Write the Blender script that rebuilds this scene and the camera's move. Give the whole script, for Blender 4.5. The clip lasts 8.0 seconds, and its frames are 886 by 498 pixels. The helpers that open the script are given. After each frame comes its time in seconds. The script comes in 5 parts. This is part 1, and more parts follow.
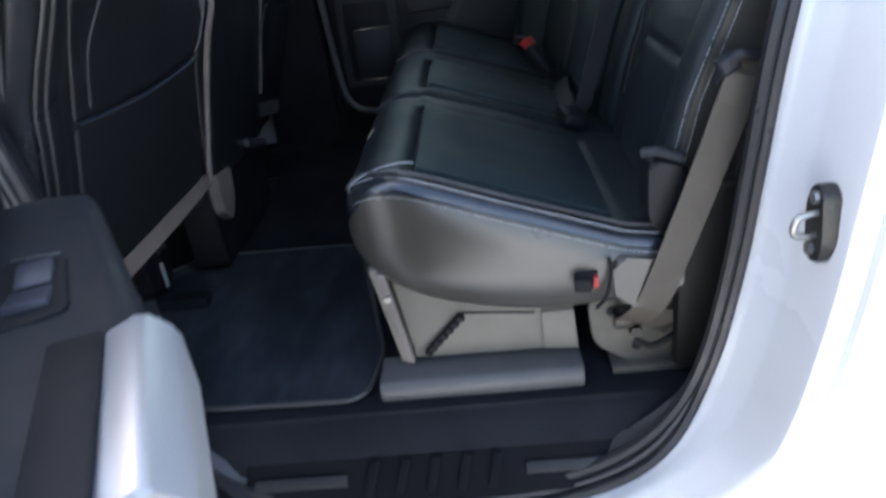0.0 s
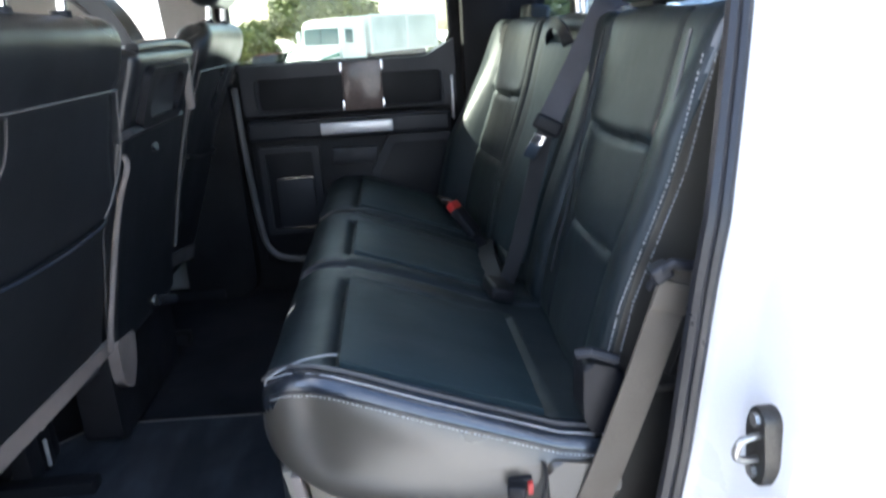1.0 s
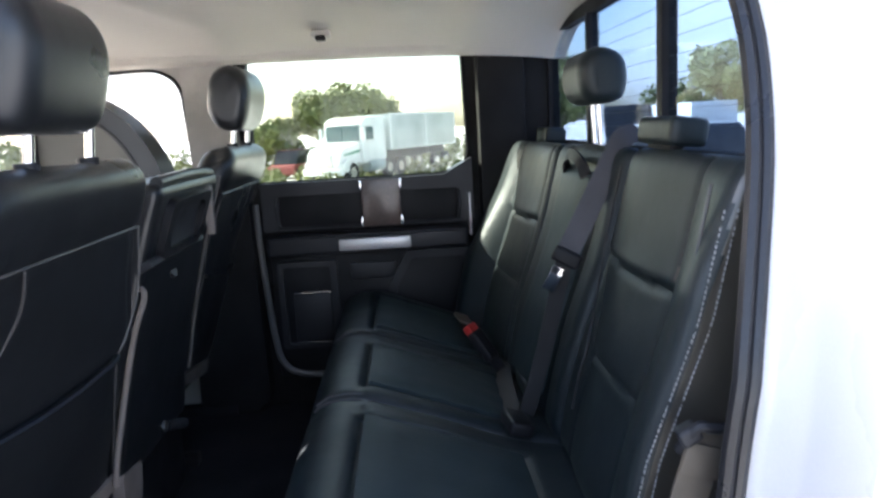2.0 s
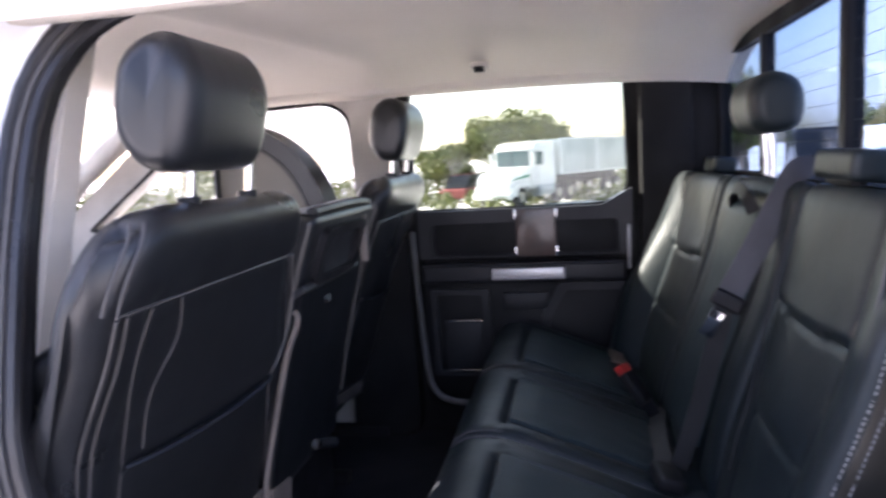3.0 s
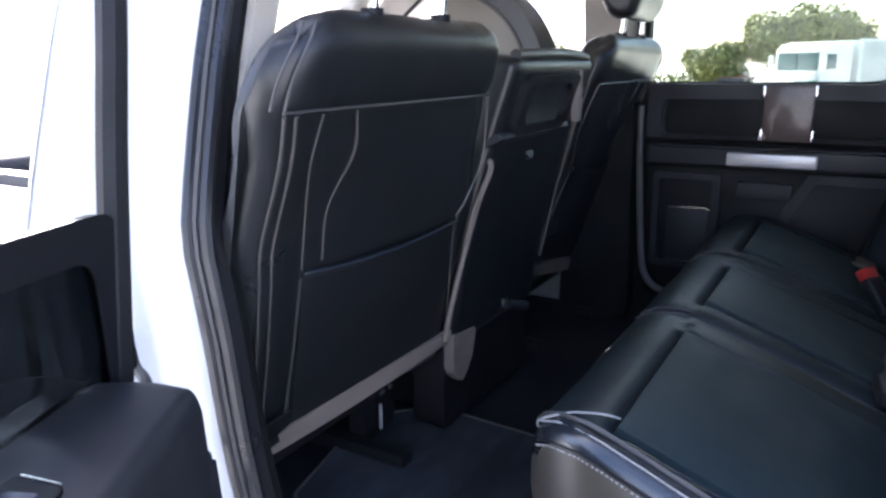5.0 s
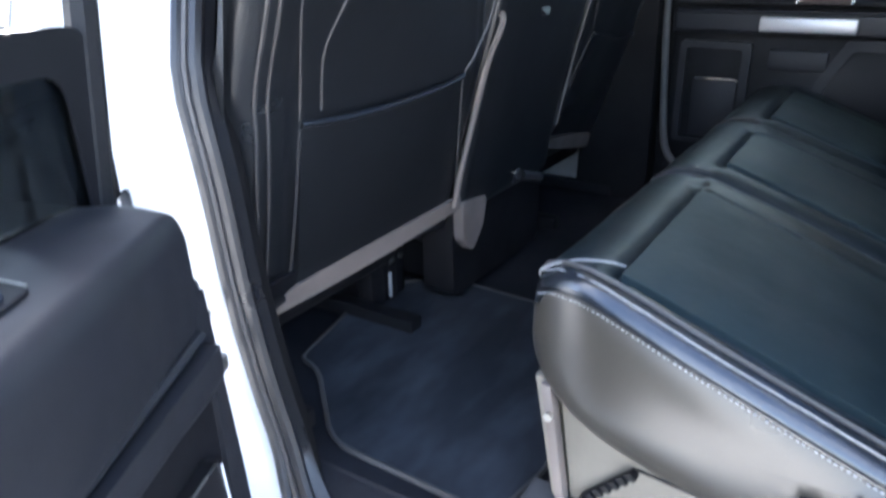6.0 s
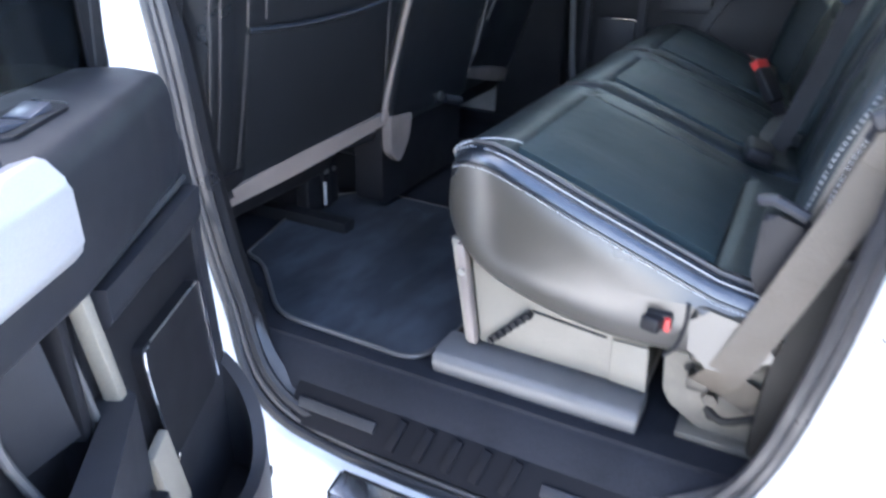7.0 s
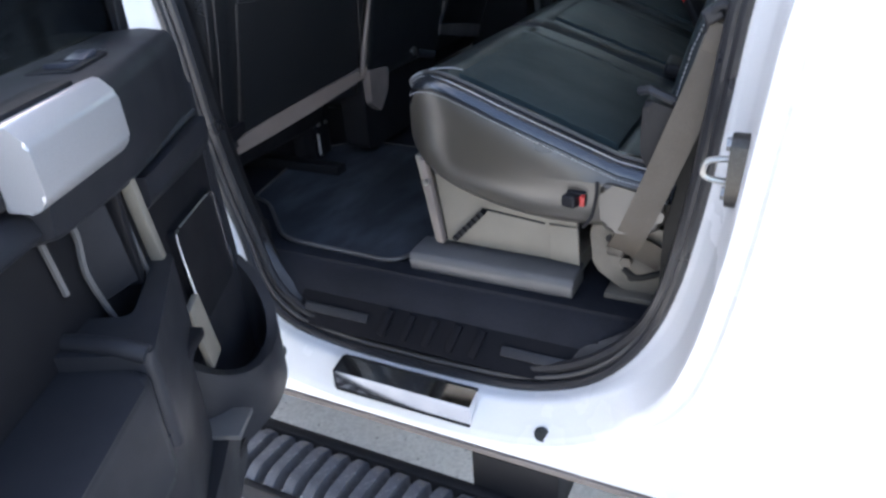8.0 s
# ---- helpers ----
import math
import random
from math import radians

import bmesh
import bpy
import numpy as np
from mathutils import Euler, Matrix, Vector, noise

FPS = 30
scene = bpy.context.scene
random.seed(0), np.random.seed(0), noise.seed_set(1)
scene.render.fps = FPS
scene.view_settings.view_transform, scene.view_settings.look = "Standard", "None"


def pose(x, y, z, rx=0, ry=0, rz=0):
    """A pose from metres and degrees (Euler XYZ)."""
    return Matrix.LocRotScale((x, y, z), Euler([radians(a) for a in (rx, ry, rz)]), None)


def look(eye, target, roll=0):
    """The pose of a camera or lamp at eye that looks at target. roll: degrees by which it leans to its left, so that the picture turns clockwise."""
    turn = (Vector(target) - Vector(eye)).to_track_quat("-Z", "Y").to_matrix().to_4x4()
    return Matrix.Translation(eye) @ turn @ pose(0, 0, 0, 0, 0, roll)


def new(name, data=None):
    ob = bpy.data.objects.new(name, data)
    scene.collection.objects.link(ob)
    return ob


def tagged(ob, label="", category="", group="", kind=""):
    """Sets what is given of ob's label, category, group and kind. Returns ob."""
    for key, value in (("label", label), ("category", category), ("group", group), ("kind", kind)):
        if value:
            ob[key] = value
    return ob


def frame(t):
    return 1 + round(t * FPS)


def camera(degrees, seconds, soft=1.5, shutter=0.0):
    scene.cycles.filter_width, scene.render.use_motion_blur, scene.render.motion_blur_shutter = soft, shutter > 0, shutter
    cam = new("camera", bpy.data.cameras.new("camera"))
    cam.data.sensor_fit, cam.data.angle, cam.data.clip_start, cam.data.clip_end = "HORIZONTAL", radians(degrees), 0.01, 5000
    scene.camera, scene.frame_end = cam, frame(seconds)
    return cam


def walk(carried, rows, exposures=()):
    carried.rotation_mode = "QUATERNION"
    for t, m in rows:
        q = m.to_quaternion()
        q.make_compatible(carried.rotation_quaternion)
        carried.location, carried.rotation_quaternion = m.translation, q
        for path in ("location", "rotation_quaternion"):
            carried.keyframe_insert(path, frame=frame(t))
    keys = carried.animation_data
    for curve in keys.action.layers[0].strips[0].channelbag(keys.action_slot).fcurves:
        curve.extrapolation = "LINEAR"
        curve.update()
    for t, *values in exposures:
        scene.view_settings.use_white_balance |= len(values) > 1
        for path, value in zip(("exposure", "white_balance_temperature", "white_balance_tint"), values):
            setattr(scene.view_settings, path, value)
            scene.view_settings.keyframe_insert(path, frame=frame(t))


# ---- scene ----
cam = camera(64.0, 8.0, soft=2.6, shutter=0.4)
PATH = [
    (0, (0.115, -0.9, 1.568), (-0.025, 0.887, 0.681), -7.5),
    (0.5, (0.108, -0.826, 1.604), (0.153, 1.033, 0.87), -4.8),
    (1, (0.107, -0.804, 1.65), (0.229, 1.102, 1.054), -3.4),
    (2.5, (0.123, -0.747, 1.738), (0.13, 1.234, 1.46), -2.1),
    (3, (0.156, -0.73, 1.738), (-0.214, 1.22, 1.487), -3.3),
    (3.5, (0.191, -0.699, 1.706), (-0.454, 1.164, 1.369), -4.0),
    (4, (0.194, -0.684, 1.661), (-0.605, 1.105, 1.263), -3.0),
    (5.5, (0.242, -0.626, 1.609), (-0.783, 0.982, 1.004), -0.9),
    (6, (0.244, -0.617, 1.555), (-0.76, 0.929, 0.779), -1.1),
    (6.5, (0.274, -0.683, 1.504), (-0.728, 0.783, 0.584), 2.0),
    (7, (0.36, -0.816, 1.521), (-0.443, 0.792, 0.644), 1.3),
    (7.5, (0.441, -0.967, 1.512), (-0.273, 0.635, 0.55), -2.1),
    (8, (0.577, -1.03, 1.522), (-0.265, 0.526, 0.589), -4.2),
]
walk(cam, [(t, look(eye, target, roll)) for t, eye, target, roll in PATH], [(0, 2.37, 6000, 13), (0.5, 2.83, 6000, 13), (1.0, 3.03, 6000, 13), (2.5, 2.45, 6100, 22), (3.0, 2.62, 6150, 30), (3.5, 2.80, 6050, 24), (4.0, 2.88, 6100, 22), (5.5, 2.82, 5850, 18), (6.0, 3.49, 5950, 14), (6.5, 3.52, 5750, 16), (7.0, 3.80, 5850, 16), (7.5, 3.26, 6050, 17), (8.0, 2.46, 6150, 15)])

# ---- world and sun ----
SUN_FROM = Vector((-1.6, 0.70, 1.06)).normalized()
world = bpy.data.worlds.new("sky")
scene.world = world
world.use_nodes = True
wn = world.node_tree
sky = wn.nodes.new("ShaderNodeTexSky")
sky.sky_type = "NISHITA"
sky.sun_disc = False
sky.sun_elevation = math.asin(SUN_FROM.z)
sky.sun_rotation = math.atan2(SUN_FROM.x, SUN_FROM.y)
sky.dust_density = 2.0
# scattered fair-weather clouds
where, puff, thin, cloud = (wn.nodes.new("ShaderNode" + k) for k in ("TexCoord", "TexNoise", "MapRange", "Mix"))
puff.inputs["Scale"].default_value, puff.inputs["Detail"].default_value, puff.inputs["Distortion"].default_value = 3.2, 7.0, 0.4
thin.inputs[1].default_value, thin.inputs[2].default_value, thin.inputs[4].default_value = 0.50, 0.66, 0.75
cloud.data_type = "RGBA"
cloud.inputs[7].default_value = (5.5, 5.7, 6.0, 1)
wn.links.new(where.outputs["Generated"], puff.inputs["Vector"])
wn.links.new(puff.outputs["Fac"], thin.inputs[0])
wn.links.new(thin.outputs[0], cloud.inputs[0])
wn.links.new(sky.outputs[0], cloud.inputs[6])
wn.links.new(cloud.outputs[2], wn.nodes["Background"].inputs[0])
wn.nodes["Background"].inputs[1].default_value = 0.11
sun = new("sun", bpy.data.lights.new("sun", "SUN"))
sun.data.energy = 4.5
sun.data.angle = radians(0.6)
sun.data.color = (1.0, 0.95, 0.87)
sun.matrix_world = look(SUN_FROM * 30, (0, 0, 0))


# ---- materials ----
def material(name, base, rough=0.5, metal=0.0, spot=None, mix_scale=6.0, grain=300.0, bump=0.0, depth=0.0006, coat=0.0,
             spec=0.5, rough_var=0.12, fine=0.10, transmission=0.0, sheen=0.0):
    """Plain painted, moulded or woven surface: two scales of colour change, roughness change and fine relief."""
    m = bpy.data.materials.new(name)
    m.use_nodes = True
    n, l = m.node_tree.nodes, m.node_tree.links
    b = n["Principled BSDF"]
    b.inputs["Metallic"].default_value = metal
    b.inputs["Coat Weight"].default_value = coat
    b.inputs["Coat Roughness"].default_value = 0.08
    b.inputs["Specular IOR Level"].default_value = spec
    b.inputs["Transmission Weight"].default_value = transmission
    b.inputs["Sheen Weight"].default_value = sheen
    co = n.new("ShaderNodeTexCoord")
    big = n.new("ShaderNodeTexNoise")
    big.inputs["Scale"].default_value = mix_scale
    big.inputs["Detail"].default_value = 6
    small = n.new("ShaderNodeTexNoise")
    small.inputs["Scale"].default_value = grain
    small.inputs["Detail"].default_value = 3
    for x in (big, small):
        l.new(co.outputs["Object"], x.inputs["Vector"])
    spot = spot or [c * 0.72 for c in base]
    mix = n.new("ShaderNodeMix")
    mix.data_type = "RGBA"
    mix.inputs[6].default_value = (*base, 1)
    mix.inputs[7].default_value = (*spot, 1)
    ramp = n.new("ShaderNodeMapRange")
    ramp.inputs[1].default_value, ramp.inputs[2].default_value = 0.38, 0.68
    l.new(big.outputs["Fac"], ramp.inputs[0])
    l.new(ramp.outputs[0], mix.inputs[0])
    mul = n.new("ShaderNodeMix")
    mul.data_type = "RGBA"
    mul.blend_type = "MULTIPLY"
    mul.inputs[0].default_value = 1.0
    tone = n.new("ShaderNodeMapRange")
    tone.inputs[1].default_value, tone.inputs[2].default_value = 0.3, 0.7
    tone.inputs[3].default_value, tone.inputs[4].default_value = 1 - fine * 2, 1 + fine
    l.new(small.outputs["Fac"], tone.inputs[0])
    l.new(mix.outputs[2], mul.inputs[6])
    l.new(tone.outputs[0], mul.inputs[7])
    l.new(mul.outputs[2], b.inputs["Base Color"])
    rr = n.new("ShaderNodeMapRange")
    rr.inputs[1].default_value, rr.inputs[2].default_value = 0.3, 0.7
    rr.inputs[3].default_value, rr.inputs[4].default_value = max(0.02, rough - rough_var), min(1, rough + rough_var)
    l.new(big.outputs["Fac"], rr.inputs[0])
    l.new(rr.outputs[0], b.inputs["Roughness"])
    if bump:
        bp = n.new("ShaderNodeBump")
        bp.inputs["Strength"].default_value = bump
        bp.inputs["Distance"].default_value = depth
        l.new(small.outputs["Fac"], bp.inputs["Height"])
        l.new(bp.outputs[0], b.inputs["Normal"])
    return m


def leather(name, base, rough, pebble=420.0, strength=0.5, spec=0.26, crease=0.35):
    """Hide: pebbled cells plus soft creases."""
    m = material(name, base, rough, mix_scale=4.0, grain=pebble * 1.5, spec=spec, rough_var=0.07)
    n, l = m.node_tree.nodes, m.node_tree.links
    co = n["Texture Coordinate"]
    cells = n.new("ShaderNodeTexVoronoi")
    cells.feature = "DISTANCE_TO_EDGE"
    cells.inputs["Scale"].default_value = pebble
    soft = n.new("ShaderNodeTexNoise")
    soft.inputs["Scale"].default_value = 22
    soft.inputs["Detail"].default_value = 4
    l.new(co.outputs["Object"], cells.inputs["Vector"])
    l.new(co.outputs["Object"], soft.inputs["Vector"])
    b1, b2 = n.new("ShaderNodeBump"), n.new("ShaderNodeBump")
    b1.inputs["Strength"].default_value, b1.inputs["Distance"].default_value = strength, 0.0005
    b2.inputs["Strength"].default_value, b2.inputs["Distance"].default_value = crease, 0.004
    l.new(cells.outputs["Distance"], b1.inputs["Height"])
    l.new(soft.outputs["Fac"], b2.inputs["Height"])
    l.new(b2.outputs[0], b1.inputs["Normal"])
    l.new(b1.outputs[0], n["Principled BSDF"].inputs["Normal"])
    return m


def glass(name, tint, rough=0.0):
    m = bpy.data.materials.new(name)
    m.use_nodes = True
    n, l = m.node_tree.nodes, m.node_tree.links
    n.remove(n["Principled BSDF"])
    see, shine, mix, fr = (n.new("ShaderNode" + k) for k in ("BsdfTransparent", "BsdfGlossy", "MixShader", "LayerWeight"))
    see.inputs[0].default_value = (*tint, 1)
    shine.inputs["Roughness"].default_value = 0.06
    fr.inputs[0].default_value = 0.5
    power, gain = n.new("ShaderNodeMath"), n.new("ShaderNodeMapRange")
    power.operation = "POWER"
    power.inputs[1].default_value = 5.0
    gain.inputs[3].default_value, gain.inputs[4].default_value = 0.04, 0.55
    l.new(fr.outputs["Facing"], power.inputs[0])
    l.new(power.outputs[0], gain.inputs[0])
    l.new(gain.outputs[0], mix.inputs[0])
    l.new(see.outputs[0], mix.inputs[1])
    l.new(shine.outputs[0], mix.inputs[2])
    l.new(mix.outputs[0], n["Material Output"].inputs[0])
    return m


LEATHER = leather("black_leather", (0.0145, 0.0225, 0.0262), 0.44, 420, 0.5, 0.42)
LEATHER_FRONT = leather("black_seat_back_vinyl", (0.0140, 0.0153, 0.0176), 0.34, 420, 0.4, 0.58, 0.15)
LEATHER_PERF = leather("black_leather_insert", (0.0162, 0.0325, 0.0385), 0.55, 520, 0.35, 0.42)
# black vinyl painted paler and browner for ground light on outer sides
VINYL_LIT = leather("black_vinyl_bounce_lit", (0.062, 0.055, 0.044), 0.33, 600, 0.12, 1.0, 0.10)
LEATHER_RIM = leather("smooth_black_leather", (0.018, 0.022, 0.029), 0.23, 600, 0.2, 1.0)
LEATHER_RIM.node_tree.nodes["Principled BSDF"].inputs["Coat Weight"].default_value = 0.5
LEATHER_RIM.node_tree.nodes["Principled BSDF"].inputs["Coat Roughness"].default_value = 0.22
CARPET = material("charcoal_carpet", (0.028, 0.030, 0.038), 0.95, grain=900, bump=0.9, depth=0.003, spec=0.1, fine=0.3)
MATFELT = material("floor_mat_felt", (0.034, 0.039, 0.048), 0.95, spot=(0.060, 0.068, 0.082), mix_scale=4, grain=1100, bump=0.8, depth=0.002, spec=0.1, fine=0.3)
PLASTIC = material("charcoal_plastic", (0.021, 0.022, 0.027), 0.50, spec=0.42, grain=900, bump=0.35, depth=0.0004)
PLASTIC_SOFT = material("soft_black_plastic", (0.0105, 0.0105, 0.013), 0.55, spec=0.30, grain=1200, bump=0.3, depth=0.0003)
SCUFF = material("worn_black_sill_plastic", (0.0065, 0.0070, 0.0095), 0.66, spot=(0.009, 0.009, 0.0115), spec=0.10, grain=900, bump=0.3, depth=0.0004)
RUBBER = material("black_rubber", (0.013, 0.013, 0.014), 0.60, spec=0.28, grain=200, bump=0.2)
SEAL = material("glossy_seal_rubber", (0.020, 0.020, 0.023), 0.34, spec=0.62, mix_scale=9, grain=160, bump=0.15)
SILVER = material("satin_silver", (0.58, 0.58, 0.59), 0.34, 0.55, spot=(0.53, 0.53, 0.54), mix_scale=2.0, grain=700, fine=0.03, rough_var=0.05)
CHROME = material("chrome", (0.8, 0.8, 0.82), 0.07, 1.0, rough_var=0.04, fine=0.02)
STEEL = material("zinc_steel", (0.50, 0.49, 0.46), 0.32, 0.9)
PAINT = material("white_truck_paint", (0.78, 0.78, 0.775), 0.25, coat=0.6, spot=(0.73, 0.73, 0.725), mix_scale=2, fine=0.01)
HEADLINER = material("beige_headliner_cloth", (0.72, 0.655, 0.565), 0.95, spot=(0.68, 0.62, 0.53), mix_scale=3.0, grain=1500, bump=0.5, depth=0.0008, spec=0.1)
PILLAR_LIGHT = material("warm_grey_pillar_trim", (0.58, 0.54, 0.48), 0.7, grain=900, bump=0.2)
PILLAR_DARK = material("black_pillar_trim", (0.0155, 0.0148, 0.0155), 0.72, spec=0.18, grain=900, bump=0.3)
QUARTER = material("brown_black_quarter_trim", (0.015, 0.0135, 0.0115), 0.6, spec=0.3, grain=900, bump=0.3)
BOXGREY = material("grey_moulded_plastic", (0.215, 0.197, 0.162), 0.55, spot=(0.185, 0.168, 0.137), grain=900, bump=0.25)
BELTWEB = material("dark_grey_belt_webbing", (0.115, 0.096, 0.074), 0.7, grain=800, bump=0.5, depth=0.0006)
BELTMID = material("slate_belt_webbing", (0.085, 0.080, 0.088), 0.65, grain=800, bump=0.5, depth=0.0006)
BRACKET = material("brown_grey_steel_paint", (0.135, 0.121, 0.098), 0.5, spot=(0.10, 0.09, 0.072), mix_scale=18, grain=700, bump=0.2)
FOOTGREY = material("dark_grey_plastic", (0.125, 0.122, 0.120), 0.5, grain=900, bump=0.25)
SEATTRIM = material("grey_brown_plastic", (0.215, 0.182, 0.162), 0.6, grain=900, bump=0.25)
SWITCH = material("slate_switch_plastic", (0.052, 0.056, 0.074), 0.42, grain=900)
# nearly matt pale base paints in highlights of the bracket's metal
ZINC_GLINT = material("pale_zinc_glint", (0.62, 0.62, 0.60), 0.35, 0.25, mix_scale=20)
STRIKER = material("dark_zinc", (0.085, 0.080, 0.072), 0.35, 0.8)
RIBGREY = material("weathered_grey_plastic", (0.135, 0.135, 0.145), 0.6, spot=(0.075, 0.075, 0.085), mix_scale=14, grain=500, bump=0.35)
BELTDARK = material("black_belt_webbing", (0.028, 0.027, 0.028), 0.75, grain=800, bump=0.5)
STRIPE = material("green_stripe_paint", (0.04, 0.21, 0.13), 0.4, grain=60)
RED = material("red_plastic", (0.50, 0.035, 0.03), 0.4)
COPPER = material("brown_wood_trim", (0.10, 0.062, 0.05), 0.3, grain=120, coat=0.4)
THREAD = material("pale_grey_thread", (0.42, 0.42, 0.42), 0.8, grain=400)
PIPING = material("grey_piping", (0.085, 0.08, 0.078), 0.45, grain=400)
GLASS = glass("clear_glass", (0.96, 0.97, 0.965))
GREEN_GLASS = glass("green_tinted_glass", (0.82, 0.86, 0.78))
TINT = glass("tinted_glass", (0.50, 0.58, 0.68))
TINT_DARK = glass("dark_tinted_glass", (0.07, 0.08, 0.09))
CONCRETE = material("pale_concrete", (0.72, 0.71, 0.665), 0.9, mix_scale=1.4, grain=90, bump=0.4, depth=0.003, fine=0.09)
ALU = material("trailer_aluminium", (0.42, 0.46, 0.455), 0.6, 0.0, mix_scale=0.6, grain=40)
WHITE = material("white_lorry_paint", (0.62, 0.65, 0.645), 0.35, mix_scale=0.8, grain=30)
DARKGLASS = material("dark_windscreen", (0.04, 0.09, 0.095), 0.12, spec=0.2)
CABGLASS = material("smoked_car_glass", (0.030, 0.033, 0.036), 0.14, spec=0.3)
TYRE = material("tyre_rubber", (0.028, 0.028, 0.028), 0.85, grain=90, bump=0.4)
BARK = material("bark", (0.14, 0.11, 0.08), 0.95, mix_scale=4, grain=40, bump=0.8, depth=0.02)
LEAF = material("leaf_green", (0.165, 0.180, 0.050), 0.6, spot=(0.095, 0.118, 0.035), mix_scale=1.2, grain=8)
REDPAINT = material("faded_red_paint", (0.28, 0.07, 0.06), 0.5, mix_scale=1.5, grain=40)


def specked(m, scale, low, dark):
    """Scattered dark pits over a material's colour."""
    n, l = m.node_tree.nodes, m.node_tree.links
    b = n["Principled BSDF"]
    was = b.inputs["Base Color"].links[0].from_socket
    spots, cut, mul = (n.new("ShaderNode" + k) for k in ("TexNoise", "MapRange", "Mix"))
    spots.inputs["Scale"].default_value, spots.inputs["Detail"].default_value = scale, 2
    cut.inputs[1].default_value, cut.inputs[2].default_value, cut.inputs[3].default_value, cut.inputs[4].default_value = low, low + 0.06, 1.0, dark
    mul.data_type, mul.blend_type = "RGBA", "MULTIPLY"
    mul.inputs[0].default_value = 1.0
    l.new(n["Texture Coordinate"].outputs["Object"], spots.inputs["Vector"])
    l.new(spots.outputs["Fac"], cut.inputs[0])
    l.new(was, mul.inputs[6])
    l.new(cut.outputs[0], mul.inputs[7])
    l.new(mul.outputs[2], b.inputs["Base Color"])


def streaked(m, turn, wide, long, gain):
    """Brushed streaks in the pile of a felt or carpet."""
    n, l = m.node_tree.nodes, m.node_tree.links
    b = n["Principled BSDF"]
    was = b.inputs["Base Color"].links[0].from_socket
    place, grain, cut, mul = (n.new("ShaderNode" + k) for k in ("Mapping", "TexNoise", "MapRange", "Mix"))
    place.inputs["Rotation"].default_value = (0, 0, radians(turn))
    place.inputs["Scale"].default_value = (1 / wide, 1 / long, 1)
    grain.inputs["Scale"].default_value, grain.inputs["Detail"].default_value = 1.0, 3
    cut.inputs[1].default_value, cut.inputs[2].default_value, cut.inputs[3].default_value, cut.inputs[4].default_value = 0.45, 0.68, 0.85, gain
    mul.data_type, mul.blend_type = "RGBA", "MULTIPLY"
    mul.inputs[0].default_value = 1.0
    l.new(n["Texture Coordinate"].outputs["Object"], place.inputs["Vector"])
    l.new(place.outputs[0], grain.inputs["Vector"])
    l.new(grain.outputs["Fac"], cut.inputs[0])
    l.new(was, mul.inputs[6])
    l.new(cut.outputs[0], mul.inputs[7])
    l.new(mul.outputs[2], b.inputs["Base Color"])


specked(CONCRETE, 38, 0.66, 0.55)
specked(RIBGREY, 120, 0.62, 1.7)
streaked(MATFELT, 24, 0.085, 0.26, 1.5)


# ---- mesh helpers ----
def mesh_of(bm, smooth=38):
    bmesh.ops.recalc_face_normals(bm, faces=bm.faces)
    me = bpy.data.meshes.new("mesh")
    if smooth:
        lim = radians(smooth)
        for f in bm.faces:
            f.smooth = len(f.verts) <= 10
        for e in bm.edges:
            if len(e.link_faces) == 2 and e.calc_face_angle(0) > lim:
                e.smooth = False
    bm.to_mesh(me)
    bm.free()
    return me


def part(name, bm, mat, parent=None, label="", smooth=38):
    ob = new(name, bm if isinstance(bm, bpy.types.Mesh) else mesh_of(bm, smooth))
    ob.data.materials.append(mat) if not ob.data.materials else None
    if parent:
        ob.parent = parent
    if label:
        ob["label"] = label
    return ob


def thing(name, label, category, group="", kind="", at=(0, 0, 0)):
    e = new(name)
    e.empty_display_size = 0.05
    e.location = at
    return tagged(e, label, category, group, kind)


def structure(name, bm, mat, label="", category="", smooth=38):
    return tagged(part(name, bm, mat, None, label, smooth), "", category, "", "structure")


def box(x0, x1, y0, y1, z0, z1, bevel=0.0, seg=2):
    bm = bmesh.new()
    bmesh.ops.create_cube(bm, size=1)
    for v in bm.verts:
        v.co = Vector(((x0 + x1) / 2 + v.co.x * (x1 - x0), (y0 + y1) / 2 + v.co.y * (y1 - y0), (z0 + z1) / 2 + v.co.z * (z1 - z0)))
    if bevel:
        bmesh.ops.bevel(bm, geom=bm.edges[:], offset=bevel, segments=seg, affect="EDGES", profile=0.6)
    return bm


def prism(points, lo, hi, axis="y", bevel=0.0, seg=2):
    """A closed outline pushed along an axis. points: (x, z) for y, (x, y) for z, (y, z) for x."""
    bm = bmesh.new()
    put = {"y": lambda p, d: (p[0], d, p[1]), "z": lambda p, d: (p[0], p[1], d), "x": lambda p, d: (d, p[0], p[1])}[axis]
    a = [bm.verts.new(put(p, lo)) for p in points]
    b = [bm.verts.new(put(p, hi)) for p in points]
    n = len(points)
    for i in range(n):
        bm.faces.new((a[i], a[(i + 1) % n], b[(i + 1) % n], b[i]))
    caps = [bm.faces.new(a), bm.faces.new(b[::-1])]
    if bevel:
        bmesh.ops.bevel(bm, geom=[e for c in caps for e in c.edges], offset=bevel, segments=seg, affect="EDGES", profile=0.6)
    return bm


